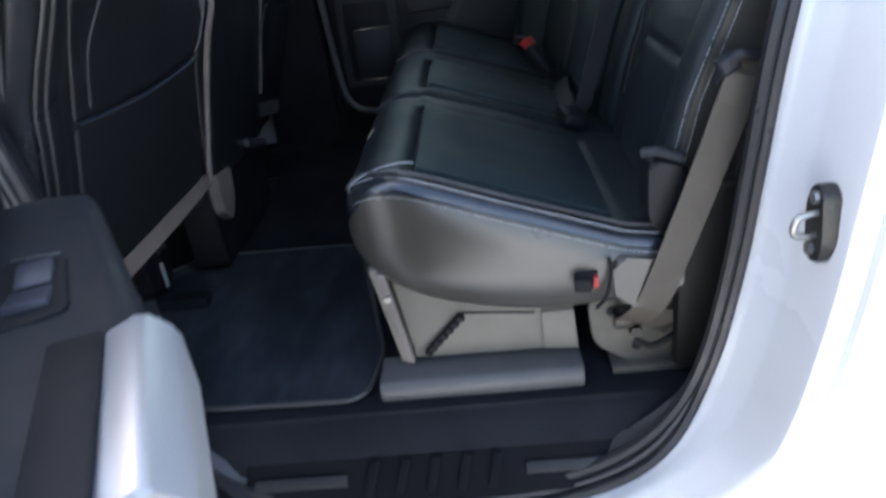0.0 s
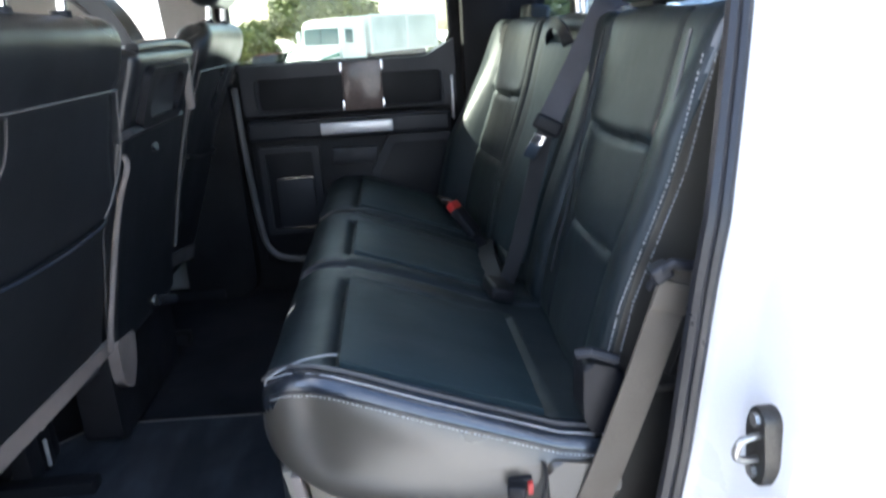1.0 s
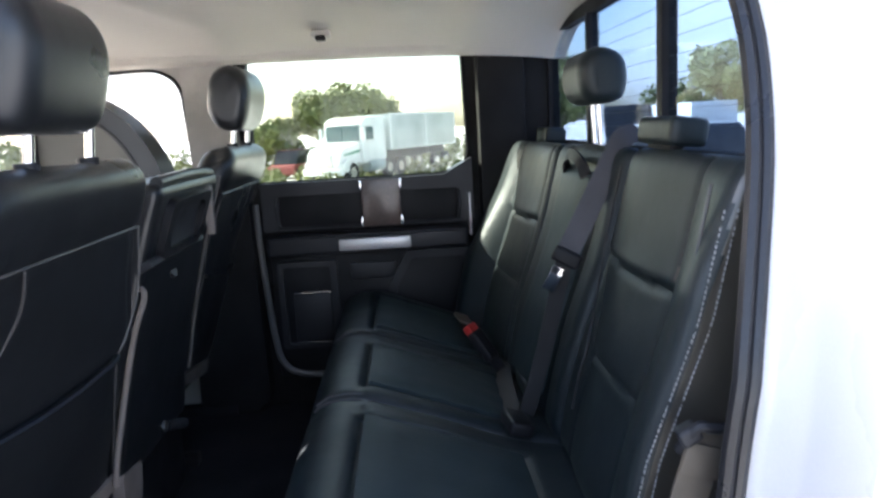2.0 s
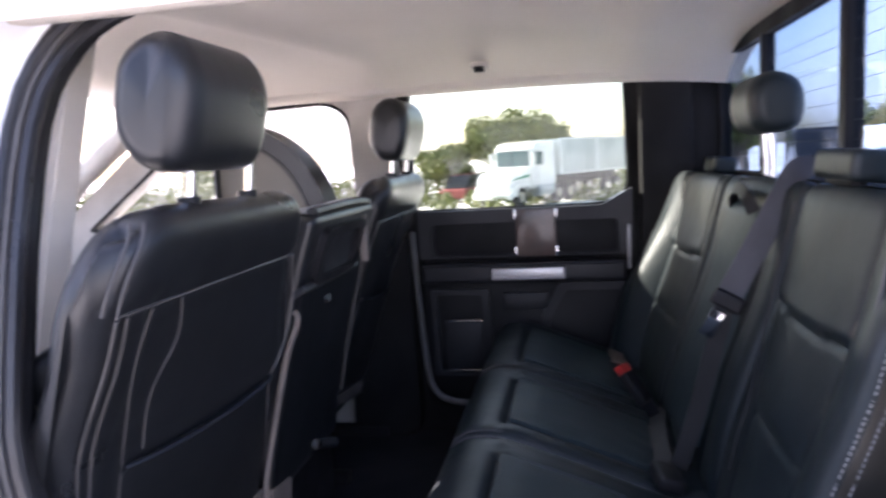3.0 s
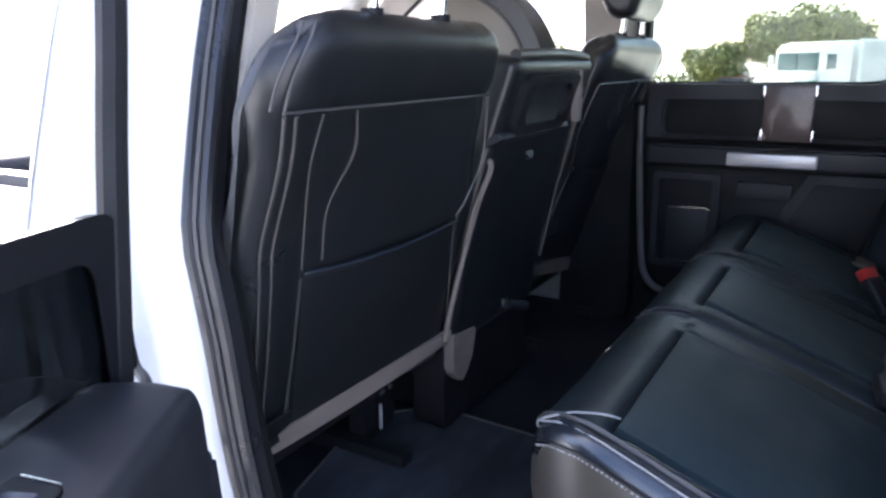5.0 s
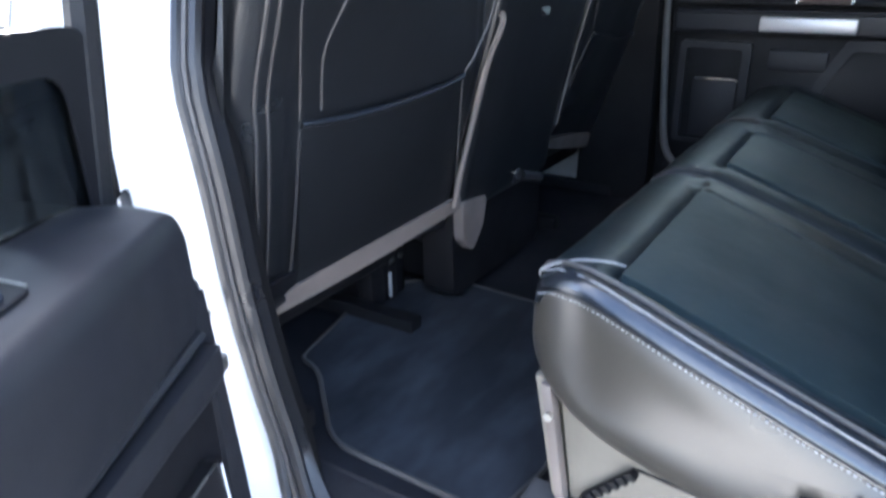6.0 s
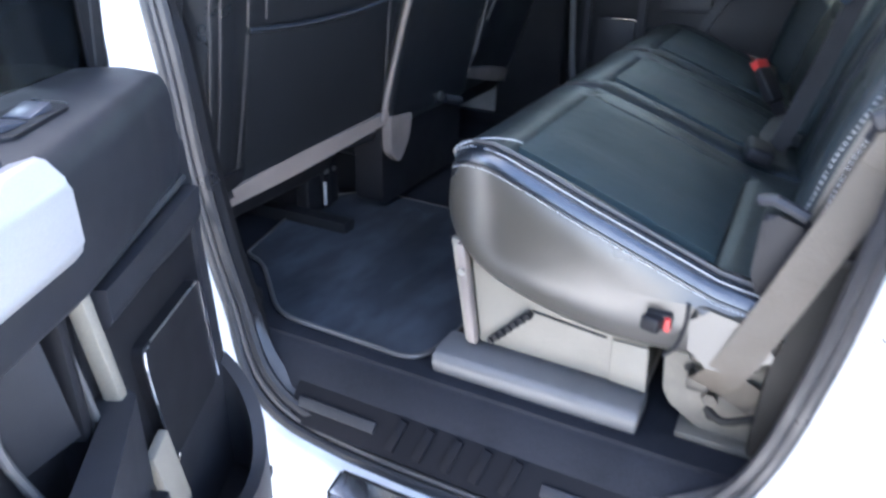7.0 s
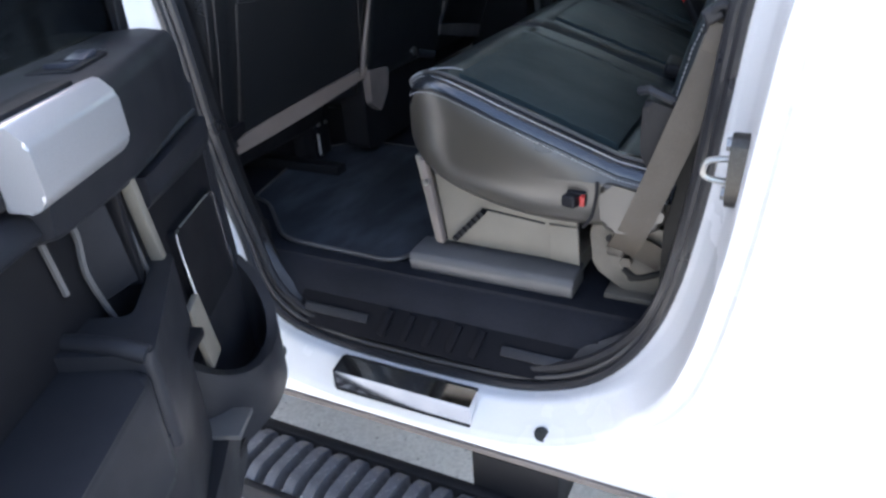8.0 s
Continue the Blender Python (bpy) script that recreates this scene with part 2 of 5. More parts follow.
def rounded(points, r, n=5):
    """Rounds the corners of a closed outline."""
    out, k = [], len(points)
    for i, p in enumerate(points):
        p, a, b = Vector(p), Vector(points[i - 1]), Vector(points[(i + 1) % k])
        rr = r[i] if isinstance(r, (list, tuple)) else r
        da, db = (a - p), (b - p)
        ra, rb = min(rr, da.length * 0.48), min(rr, db.length * 0.48)
        s, e = p + da.normalized() * ra, p + db.normalized() * rb
        for j in range(n + 1):
            t = j / n
            out.append(tuple((1 - t) ** 2 * s + 2 * t * (1 - t) * p + t * t * e))
    return out


def frame_prism(outer, inner, lo, hi, axis="y", bevel=0.0):
    """A ring between two outlines with equal counts, pushed along an axis."""
    bm = bmesh.new()
    put = {"y": lambda p, d: (p[0], d, p[1]), "z": lambda p, d: (p[0], p[1], d), "x": lambda p, d: (d, p[0], p[1])}[axis]
    n = len(outer)
    r = [[bm.verts.new(put(p, d)) for p in o] for o in (outer, inner) for d in (lo, hi)]
    for i in range(n):
        j = (i + 1) % n
        for a, b in ((0, 1), (1, 3), (3, 2), (2, 0)):
            bm.faces.new((r[a][i], r[a][j], r[b][j], r[b][i]))
    return bm


def tube(points, radius, sides=8, closed=False):
    """A round bar along a line of points; radius may be a list."""
    bm = bmesh.new()
    pts = [Vector(p) for p in points]
    k = len(pts)
    rings, up = [], None
    for i, p in enumerate(pts):
        d = (pts[(i + 1) % k] - pts[i - 1]) if closed else (pts[min(i + 1, k - 1)] - pts[max(i - 1, 0)])
        d.normalize()
        if up is None:
            up = Vector((0, 0, 1)) if abs(d.z) < 0.9 else Vector((1, 0, 0))
        side = d.cross(up).normalized()
        up = side.cross(d).normalized()
        r = radius[i] if isinstance(radius, (list, tuple)) else radius
        rings.append([bm.verts.new(p + r * (math.cos(a) * side + math.sin(a) * up)) for a in (2 * math.pi * s / sides for s in range(sides))])
    for i in range(k if closed else k - 1):
        a, b = rings[i], rings[(i + 1) % k]
        for s in range(sides):
            bm.faces.new((a[s], a[(s + 1) % sides], b[(s + 1) % sides], b[s]))
    if not closed:
        bm.faces.new(rings[0][::-1])
        bm.faces.new(rings[-1])
    return bm


def band(points, width, thick, side=(0, 1, 0)):
    """A flat strap along a line of points; side: its width's direction (one, or one for each point)."""
    bm = bmesh.new()
    pts = [Vector(p) for p in points]
    rings = []
    for i, p in enumerate(pts):
        d = (pts[min(i + 1, len(pts) - 1)] - pts[max(i - 1, 0)]).normalized()
        s = Vector(side[i] if isinstance(side, list) else side)
        s = (s - d * s.dot(d)).normalized()
        n = d.cross(s)
        w = width[i] if isinstance(width, (list, tuple)) else width
        rings.append([bm.verts.new(p + s * a * w / 2 + n * b * thick / 2) for a, b in ((-1, -1), (1, -1), (1, 1), (-1, 1))])
    for a, b in zip(rings, rings[1:]):
        for s in range(4):
            bm.faces.new((a[s], a[(s + 1) % 4], b[(s + 1) % 4], b[s]))
    bm.faces.new(rings[0][::-1])
    bm.faces.new(rings[-1])
    return bm


def solid_grid(f, nu, nv, g):
    """A closed body between two surfaces f(u, v) and g(u, v), u and v from 0 to 1."""
    bm = bmesh.new()
    a = [[bm.verts.new(f(i / nu, j / nv)) for j in range(nv + 1)] for i in range(nu + 1)]
    b = [[bm.verts.new(g(i / nu, j / nv)) for j in range(nv + 1)] for i in range(nu + 1)]
    for i in range(nu):
        for j in range(nv):
            bm.faces.new((a[i][j], a[i + 1][j], a[i + 1][j + 1], a[i][j + 1]))
            bm.faces.new((b[i][j], b[i][j + 1], b[i + 1][j + 1], b[i + 1][j]))
    for i in range(nu):
        bm.faces.new((a[i][0], b[i][0], b[i + 1][0], a[i + 1][0]))
        bm.faces.new((a[i][nv], a[i + 1][nv], b[i + 1][nv], b[i][nv]))
    for j in range(nv):
        bm.faces.new((a[0][j], a[0][j + 1], b[0][j + 1], b[0][j]))
        bm.faces.new((a[nu][j], b[nu][j], b[nu][j + 1], a[nu][j + 1]))
    return bm


def joined(*bms):
    out = bmesh.new()
    for bm in bms:
        me = bpy.data.meshes.new("tmp")
        bm.to_mesh(me)
        bm.free()
        out.from_mesh(me)
        bpy.data.meshes.remove(me)
    return out


def moved(bm, m):
    bmesh.ops.transform(bm, matrix=m, verts=bm.verts)
    return bm


def spline(pts, n=6):
    """Catmull-Rom points through pts."""
    pts = [Vector(p) for p in pts]
    out = []
    for i in range(len(pts) - 1):
        p0, p1, p2, p3 = pts[max(i - 1, 0)], pts[i], pts[i + 1], pts[min(i + 2, len(pts) - 1)]
        for j in range(n):
            t = j / n
            out.append(0.5 * (2 * p1 + (p2 - p0) * t + (2 * p0 - 5 * p1 + 4 * p2 - p3) * t * t + (3 * p1 - p0 - 3 * p2 + p3) * t ** 3))
    return out + [pts[-1]]


def stitches(points, length=0.006, gap=0.004, r=0.0011):
    """Short thread stitches along a line."""
    pts = [Vector(p) for p in points]
    bms, carry = [], 0.0
    bm = bmesh.new()
    for a, b in zip(pts, pts[1:]):
        d = b - a
        L = d.length
        d.normalize()
        s = carry
        side = d.cross(Vector((0, 0, 1)))
        if side.length < 0.1:
            side = d.cross(Vector((1, 0, 0)))
        side.normalize()
        up = side.cross(d)
        while s < L:
            p, q = a + d * s, a + d * min(s + length, L)
            ring = [[bm.verts.new(c + r * (x * side + y * up)) for x, y in ((-1, -1), (1, -1), (1, 1), (-1, 1))] for c in (p, q)]
            for k in range(4):
                bm.faces.new((ring[0][k], ring[0][(k + 1) % 4], ring[1][(k + 1) % 4], ring[1][k]))
            bm.faces.new(ring[0][::-1])
            bm.faces.new(ring[1])
            s += length + gap
        carry = s - L
    return bm


def dense(points, step=0.02):
    """Closed outline with points at about even steps."""
    out = []
    for a, b in zip(points, points[1:] + points[:1]):
        a, b = Vector(a), Vector(b)
        n = max(1, int((b - a).length / step))
        out += [tuple(a + (b - a) * i / n) for i in range(n)]
    return out


def even(points, step):
    """Closed outline resampled at even steps."""
    pts = [Vector(p) for p in points] + [Vector(points[0])]
    run = [0.0]
    for a, b in zip(pts, pts[1:]):
        run.append(run[-1] + (b - a).length)
    n, out, k = max(8, round(run[-1] / step)), [], 0
    for i in range(n):
        d = run[-1] * i / n
        while run[k + 1] < d:
            k += 1
        out.append(tuple(pts[k].lerp(pts[k + 1], (d - run[k]) / max(1e-9, run[k + 1] - run[k]))))
    return out


def pad(outline, y0, y1, r, disp=None, ny=30, widen=None, rim=6, fan=False):
    """An upholstered body: a side outline (x, z) carried across y, rounded off over r at both ends, then pressed by disp."""
    o = [Vector(p) for p in outline]
    k = len(o)
    area = sum(o[i].x * o[(i + 1) % k].y - o[(i + 1) % k].x * o[i].y for i in range(k))
    sign = 1 if area > 0 else -1
    nrm = []
    for i in range(k):
        d = (o[(i + 1) % k] - o[i - 1]).normalized()
        nrm.append(Vector((d.y, -d.x)) * sign)
    ys = [(y0 + r * (1 - math.cos(a)), 0.7 * r * (1 - math.sin(a))) for a in (math.pi / 2 * i / rim for i in range(rim))]
    mid = [(y0 + r + (y1 - y0 - 2 * r) * i / ny, 0.0) for i in range(ny + 1)]
    ends = [(y0 + y1 - y, q) for y, q in reversed(ys)]
    bm = bmesh.new()
    rings = []
    for y, q in ys + mid + ends:
        ring = []
        for p, n in zip(o, nrm):
            c = p - n * q
            if disp:
                h = disp(p.x, y, p.y, n)
                c = c + n * h
            yy = widen(y, p.y) if widen else y
            ring.append(bm.verts.new((c.x, yy, c.y)))
        rings.append(ring)
    for a, b in zip(rings, rings[1:]):
        for i in range(k):
            bm.faces.new((a[i], a[(i + 1) % k], b[(i + 1) % k], b[i]))
    caps = [bm.faces.new(rings[0]), bm.faces.new(rings[-1][::-1])]
    bmesh.ops.poke(bm, faces=caps, offset=0.004) if fan else bmesh.ops.triangulate(bm, faces=caps)
    return bm


def groove(d, w=0.006, depth=0.005):
    """Depth of a sewn crease at the distance d from its line."""
    return -depth * math.exp(-(d / w) ** 2)


def rect_edge(x, y, x0, x1, y0, y1):
    """Signed distance to a rectangle's edge, inside positive."""
    return min(x - x0, x1 - x, y - y0, y1 - y)


# ---- ground and distance ----
GROUND = 0.0
bm = bmesh.new()
bmesh.ops.create_grid(bm, x_segments=240, y_segments=240, size=1200)


def ground_z(y):
    """The yard falls gently away beyond the truck."""
    return GROUND - 0.03 * max(0.0, min(y, 100.0) - 5.0)


for v in bm.verts:
    v.co.z = ground_z(v.co.y)
tagged(structure("ground", bm, CONCRETE, "pale sunlit concrete yard under the truck", "ground"))

# ---- cab floor ----
FLOOR = 0.80
floor = structure("floor", prism(rounded([(-1.75, 0.74), (-1.75, FLOOR), (0.60, FLOOR), (0.60, 0.74)], 0.005), 0.05, 1.60, "y"), CARPET, "dark charcoal carpeted cab floor", "floor")
structure("floor_edge", prism([(0.06, FLOOR - 0.001), (0.06, 0.66), (0.004, 0.66), (0.006, 0.722), (0.016, 0.748), (0.034, 0.782)], -0.50, 0.47, "x"), CARPET, "dark carpet sloping to the door sill", "floor")

# ---- near body side with its door opening ----
OPEN = [(-0.603, 1.65), (-0.586, 1.42), (-0.56, 1.25), (-0.54, 1.08), (-0.50, 0.90), (-0.445, 0.76), (-0.36, 0.675), (-0.25, 0.648), (-0.117, 0.64), (0.083, 0.642), (0.203, 0.655),
        (0.313, 0.70), (0.39, 0.775), (0.437, 0.886), (0.467, 1.05), (0.483, 1.20), (0.500, 1.365), (0.53, 1.53), (0.56, 1.70), (0.565, 1.85), (0.53, 1.965), (0.42, 2.025), (0.15, 2.035),
        (-0.28, 2.03), (-0.50, 1.995), (-0.598, 1.87)]
OPEN = [(v.x, v.y) for v in spline([(*p, 0) for p in OPEN + OPEN[:1]], 4)[:-1]]


def tumble(z):
    """The cab side leans in above the beltline."""
    return 0.0 if z < 1.40 else 0.26 * (z - 1.40) + 0.12 * (z - 1.40) ** 2


def opening_ring(off, y, dz, yb):
    """The opening's outline: widened by off at depth y along the pillars, moved by dz at depth yb along the sill."""
    out, k = [], len(OPEN)
    for i, p in enumerate(OPEN):
        d = (Vector(OPEN[(i + 1) % k]) - Vector(OPEN[i - 1])).normalized()
        n = Vector((-d.y, d.x))
        c = Vector(p)
        if n.dot(c - Vector((0, 1.3))) < 0:
            n = -n
        slim = 0.5 if off < 0 and p[0] > 0.2 else 1.0
        w = min(1, max(0, (0.86 - p[1]) / 0.17))
        w = w * w * (3 - 2 * w)
        q = (c + n * off * slim) * (1 - w) + (c - n * dz) * w
        out.append(Vector((q.x, (y * slim + tumble(p[1])) * (1 - w) + yb * w, q.y)))
    return out


def ring_loft(rings):
    bm = bmesh.new()
    vs = [[bm.verts.new(p) for p in r] for r in rings]
    k = len(vs[0])
    for a, b in zip(vs, vs[1:]):
        for i in range(k):
            bm.faces.new((a[i], a[(i + 1) % k], b[(i + 1) % k], b[i]))
    return bm


XL, XR, ZB, ZT = -0.68, 1.0, 0.565, 2.11
outer = []
for p in OPEN:
    a = Vector(p) - Vector((0, 1.3))
    s = min((XR if a.x > 0 else -XL) / max(abs(a.x), 1e-6), ((ZT - 1.3) if a.y > 0 else (1.3 - ZB)) / max(abs(a.y), 1e-6))
    q = Vector((0, 1.3)) + a * s
    outer.append(q)
for c in ((XL, ZB), (XL, ZT), (XR, ZB), (XR, ZT)):
    i = min(range(len(outer)), key=lambda k: (outer[k] - Vector(c)).length)
    outer[i] = Vector(c)
outer = [Vector((q.x, (-0.122 if q.y < 0.6 else -0.170) + tumble(q.y), q.y)) for q in outer]
PAINT_RINGS = [(0.0, 0.0, 0.0, -0.04), (0.010, -0.006, -0.002, -0.046), (0.016, -0.016, -0.003, -0.052), (0.032, -0.052, -0.004, -0.064), (0.036, -0.062, -0.010, -0.072), (0.046, -0.140, -0.045, -0.100),
               (0.050, -0.150, -0.052, -0.108), (0.060, -0.155, -0.055, -0.111), (0.074, -0.158, -0.060, -0.114), (0.080, -0.166, -0.062, -0.116), (0.100, -0.168, -0.064, -0.118)]
body_side = structure("wall_near", ring_loft([opening_ring(*r) for r in PAINT_RINGS] + [outer]), PAINT, "glossy white painted steel cab side with the rear door opening", "body panel")
part("seal_carrier", ring_loft([opening_ring(-0.036, 0.040, 0.05, 0.015), opening_ring(-0.034, 0.016, 0.034, -0.006), opening_ring(-0.015, 0.008, 0.014, -0.026), opening_ring(0.001, 0.001, 0.0, -0.038)]), SEAL, body_side, "black rubber seal carrier")
for r, rad in (((-0.034, 0.010, 0.032, -0.012), 0.011), ((-0.008, 0.0, 0.008, -0.036), 0.009)):
    part("door_seal", tube(opening_ring(*r), rad, 8, True), SEAL, body_side, "black rubber door seal")
part("seal_lip", tube(opening_ring(-0.020, 0.003, 0.020, -0.026), 0.005, 6, True), PIPING, body_side, "grey seal lip")
part("inner_skin", ring_loft([opening_ring(-0.036, 0.040, 0.05, 0.015), opening_ring(-0.022, 0.065, 0.03, 0.03), opening_ring(0.09, 0.075, -0.05, 0.04)]), PILLAR_DARK, body_side, "black inner pillar trim")
part("pillar_trim", solid_grid(lambda u, v: Vector((-0.565 - 0.10 * u, 0.060 + tumble(1.43 + 0.55 * v), 1.43 + 0.55 * v)), 3, 8, lambda u, v: Vector((-0.565 - 0.10 * u, 0.110 + tumble(1.43 + 0.55 * v), 1.43 + 0.55 * v))), HEADLINER, body_side, "light grey upper pillar trim")
structure("bed_side", prism(rounded([(1.06, 0.62), (1.06, 1.42), (3.2, 1.42), (3.2, 0.62)], 0.03), -0.15, -0.05, "y", 0.01), PAINT, "white pickup bed side panel", "body panel")

# ---- ceiling, far side, rear wall, windscreen ----
def roof(u, v):
    x, y = -1.35 + 2.0 * u, 0.10 + 1.46 * v
    e = abs(2 * v - 1)
    bow = 0.020 * math.exp(-((x + 0.50 - 0.18 * (y - 0.8)) / 0.07) ** 2) + 0.012 * math.exp(-((x - 0.34) / 0.06) ** 2)
    return Vector((x, y, 2.047 - 0.10 * e ** 5 - 0.035 * (2 * u - 1.0) ** 4 - bow * (1 - e ** 6)))


headliner = structure("ceiling", solid_grid(roof, 64, 40, lambda u, v: roof(u, v) + Vector((0, 0, 0.03))), HEADLINER, "beige cloth headliner", "ceiling")
structure("roof", solid_grid(lambda u, v: roof(u, v) * 1.0 + Vector((0, -0.05 + 0.1 * v, 0.06)), 12, 12, lambda u, v: roof(u, v) + Vector((0, -0.05 + 0.1 * v, 0.075))), PAINT, "white truck roof", "roof")

FAR = 1.62
FW = rounded([(-0.385, 1.565), (-0.385, 1.995), (0.318, 1.99), (0.328, 1.60), (0.25, 1.565)], [0.02, 0.05, 0.05, 0.05, 0.06], 5)
FW0 = rounded([(-0.42, 0.55), (-0.42, 2.02), (0.36, 2.02), (0.36, 0.55), (0.25, 0.55)], 0.01, 5)
door_far = structure("wall_far", frame_prism(FW0, FW, FAR, FAR + 0.06), PILLAR_DARK, "black window surround of the closed far door", "door")
FF = rounded([(-1.10, 1.585), (-1.62, 1.545), (-1.10, 1.935), (-0.66, 1.950), (-0.590, 1.90), (-0.572, 1.60)], [0.02, 0.02, 0.05, 0.06, 0.05, 0.02], 5)
FF0 = rounded([(-1.93, 0.55), (-1.93, 1.41), (-1.18, 2.02), (-0.60, 2.02), (-0.42, 2.02), (-0.42, 0.55)], 0.01, 5)
structure("wall_far_front", frame_prism(FF0, FF, FAR, FAR + 0.10), PILLAR_LIGHT, "light grey front door surround", "wall")
structure("wall_rear_corner", joined(box(0.36, 0.52, 1.56, FAR + 0.06, 0.74, 2.03, 0.02), box(0.50, 0.64, 1.602, FAR + 0.06, 0.74, 2.03, 0.01)), PILLAR_DARK, "black rear corner trim", "wall")
for nm, o in (("window_1", FW), ("window_2", FF)):
    part("window_seal", tube([(x, FAR - 0.002, z) for x, z in o], 0.007, 6, True), RUBBER, door_far, "black window seal")
    g = structure(nm, prism(o, FAR + 0.05, FAR + 0.054), GREEN_GLASS if o is FW else GLASS, "slightly green side window glass", "window")
    g.visible_shadow = o is FW
RW = rounded([(0.14, 1.66), (0.14, 1.985), (1.59, 1.985), (1.59, 1.66)], [0.05, 0.05, 0.02, 0.02], 5)
RW0 = rounded([(0.02, 0.78), (0.125, 2.05), (1.66, 2.05), (1.66, 0.78)], 0.005, 5)
structure("wall_rear", frame_prism(RW0, RW, 0.60, 0.63, "x"), PILLAR_DARK, "black trim round the rear window", "wall")
g = structure("window_3", prism(RW, 0.612, 0.617, "x"), TINT, "tinted sliding rear window", "window")
g.visible_shadow = False
for y, w in ((0.575, 0.015), (1.10, 0.012)):
    part("window_bar", box(0.598, 0.63, y - w, y + w, 1.655, 1.99, 0.004), PLASTIC_SOFT, g, "black window divider")
structure("dashboard", prism(rounded([(-1.95, 0.74), (-1.95, 1.40), (-1.55, 1.44), (-1.45, 1.30), (-1.50, 0.74)], 0.05), 0.06, 1.60), PLASTIC, "black dashboard", "dashboard")
ws = structure("windscreen", solid_grid(lambda u, v: Vector((-1.95 + 0.75 * v, 0.1 + 1.46 * u, 1.40 + 0.60 * v)), 4, 4, lambda u, v: Vector((-1.956 + 0.75 * v, 0.1 + 1.46 * u, 1.404 + 0.60 * v))), GLASS, "clear windscreen", "window")
ws.visible_shadow = False

# ---- front near door, A-pillar and roof rails ----
near_front = thing("door_front_near", "closed white front door beside the driver seat", "door", kind="structure")
part("door_skin", box(-2.2, -0.785, -0.135, 0.02, 0.56, 1.44, 0.015), PAINT, near_front, "white painted door skin")
part("door_trim", box(-1.9, -0.74, 0.02, 0.05, 0.85, 1.46, 0.02), PLASTIC, near_front, "black inner door trim")
for nm, y0, y1 in (("pillar_near", -0.02, 0.19), ("pillar_far", 1.66, 1.50)):
    structure(nm, tube([(-2.0, y0, 1.42), (-1.6, y0 + (y1 - y0) * 0.5, 1.75), (-1.2, y1, 2.0)], 0.045, 10), PILLAR_LIGHT, "light grey windscreen pillar", "pillar")
for nm, y in (("roof_rail_near", 0.15), ("roof_rail_far", 1.545)):
    structure(nm, tube([(-1.25, y, 1.975), (-0.6, y, 1.985), (0.62, y, 1.985)], 0.035, 10), HEADLINER, "beige roof rail trim", "trim")

# ---- rocker sill: scuff plate, chrome plate, plug ----
scuff = thing("sill_plate", "black ribbed plastic scuff plate along the door sill", "sill plate", kind="structure")
part("plate", prism([(0.017, 0.744), (0.010, 0.69), (-0.018, 0.662), (-0.032, 0.677), (-0.014, 0.702)], -0.34, 0.36, "x", 0.003), SCUFF, scuff)
rib = mesh_of(box(-0.0085, 0.0085, -0.031, 0.027, -0.004, 0.006, 0.003))
rib.materials.append(SCUFF)
for k in range(5):
    o = part("rib", rib, SCUFF, scuff)
    o.matrix_local = pose(-0.122 + 0.052 * k, -0.008, 0.7125, 54, 0, 0) @ pose(0, 0, 0, 0, 0, -14)
for x0, x1 in ((-0.325, -0.165), (0.135, 0.300)):
    part("sill_strip", moved(box(x0, x1, -0.010, 0.010, -0.003, 0.004, 0.003), pose(0, -0.010, 0.7095, 54, 0, 0)), PLASTIC, scuff, "grey satin strip")
plate = thing("chrome_plate", "polished chrome plate on the white door sill", "plate")
part("upper_face", prism([(-0.0757, 0.6541), (-0.1145, 0.6438), (-0.090, 0.625)], -0.19, 0.112, "x", 0.0008), CHROME, plate, "mirror-bright top face")
part("lower_face", prism([(-0.1146, 0.6436), (-0.1160, 0.6029), (-0.088, 0.6246)], -0.19, 0.112, "x", 0.0008), CHROME, plate, "mirror-bright front face")
part("end_cap", prism([(-0.0745, 0.6555), (-0.1157, 0.6449), (-0.1172, 0.6015), (-0.085, 0.62)], -0.194, -0.1905, "x", 0.0008), PLASTIC_SOFT, plate, "black end edge")
# two black strips put in the thin shadows below and above the plate
part("lower_shade_strip", box(-0.19, 0.112, -0.1187, -0.1137, 0.5985, 0.6025, 0.001), PLASTIC_SOFT, plate, "dark strip standing for the shadow under the plate")
part("upper_shade_strip", box(-0.19, 0.112, -0.0752, -0.0700, 0.650, 0.6562, 0.001), PLASTIC_SOFT, plate, "dark strip standing for the shadow line over the plate")
plug = joined(tube([(0.25, -0.092, 0.609), (0.25, -0.1055, 0.620)], 0.0135, 20), tube([(0.25, -0.104, 0.619), (0.25, -0.108, 0.622)], 0.009, 16))
tagged(part("drain_plug", plug, STRIKER), "round grey drain plug in the white sill", "plug")

structure("sill_flange", box(-2.0, 0.62, -0.126, -0.112, 0.548, 0.562, 0.003), SEATTRIM, "grey-brown flange under the white sill", "trim")

# ---- striker ----
striker = thing("door_striker", "steel door striker loop bolted to the white door jamb", "striker")
SX, SZ, SY = 0.519, 1.162, -0.108
part("base_plate", prism(rounded([(SY - 0.026, SZ - 0.020), (SY - 0.016, SZ - 0.050), (SY + 0.016, SZ - 0.050), (SY + 0.026, SZ + 0.018), (SY + 0.012, SZ + 0.050), (SY - 0.014, SZ + 0.046)], 0.012, 4), SX - 0.014, SX + 0.008, "x", 0.003), STRIKER, striker)
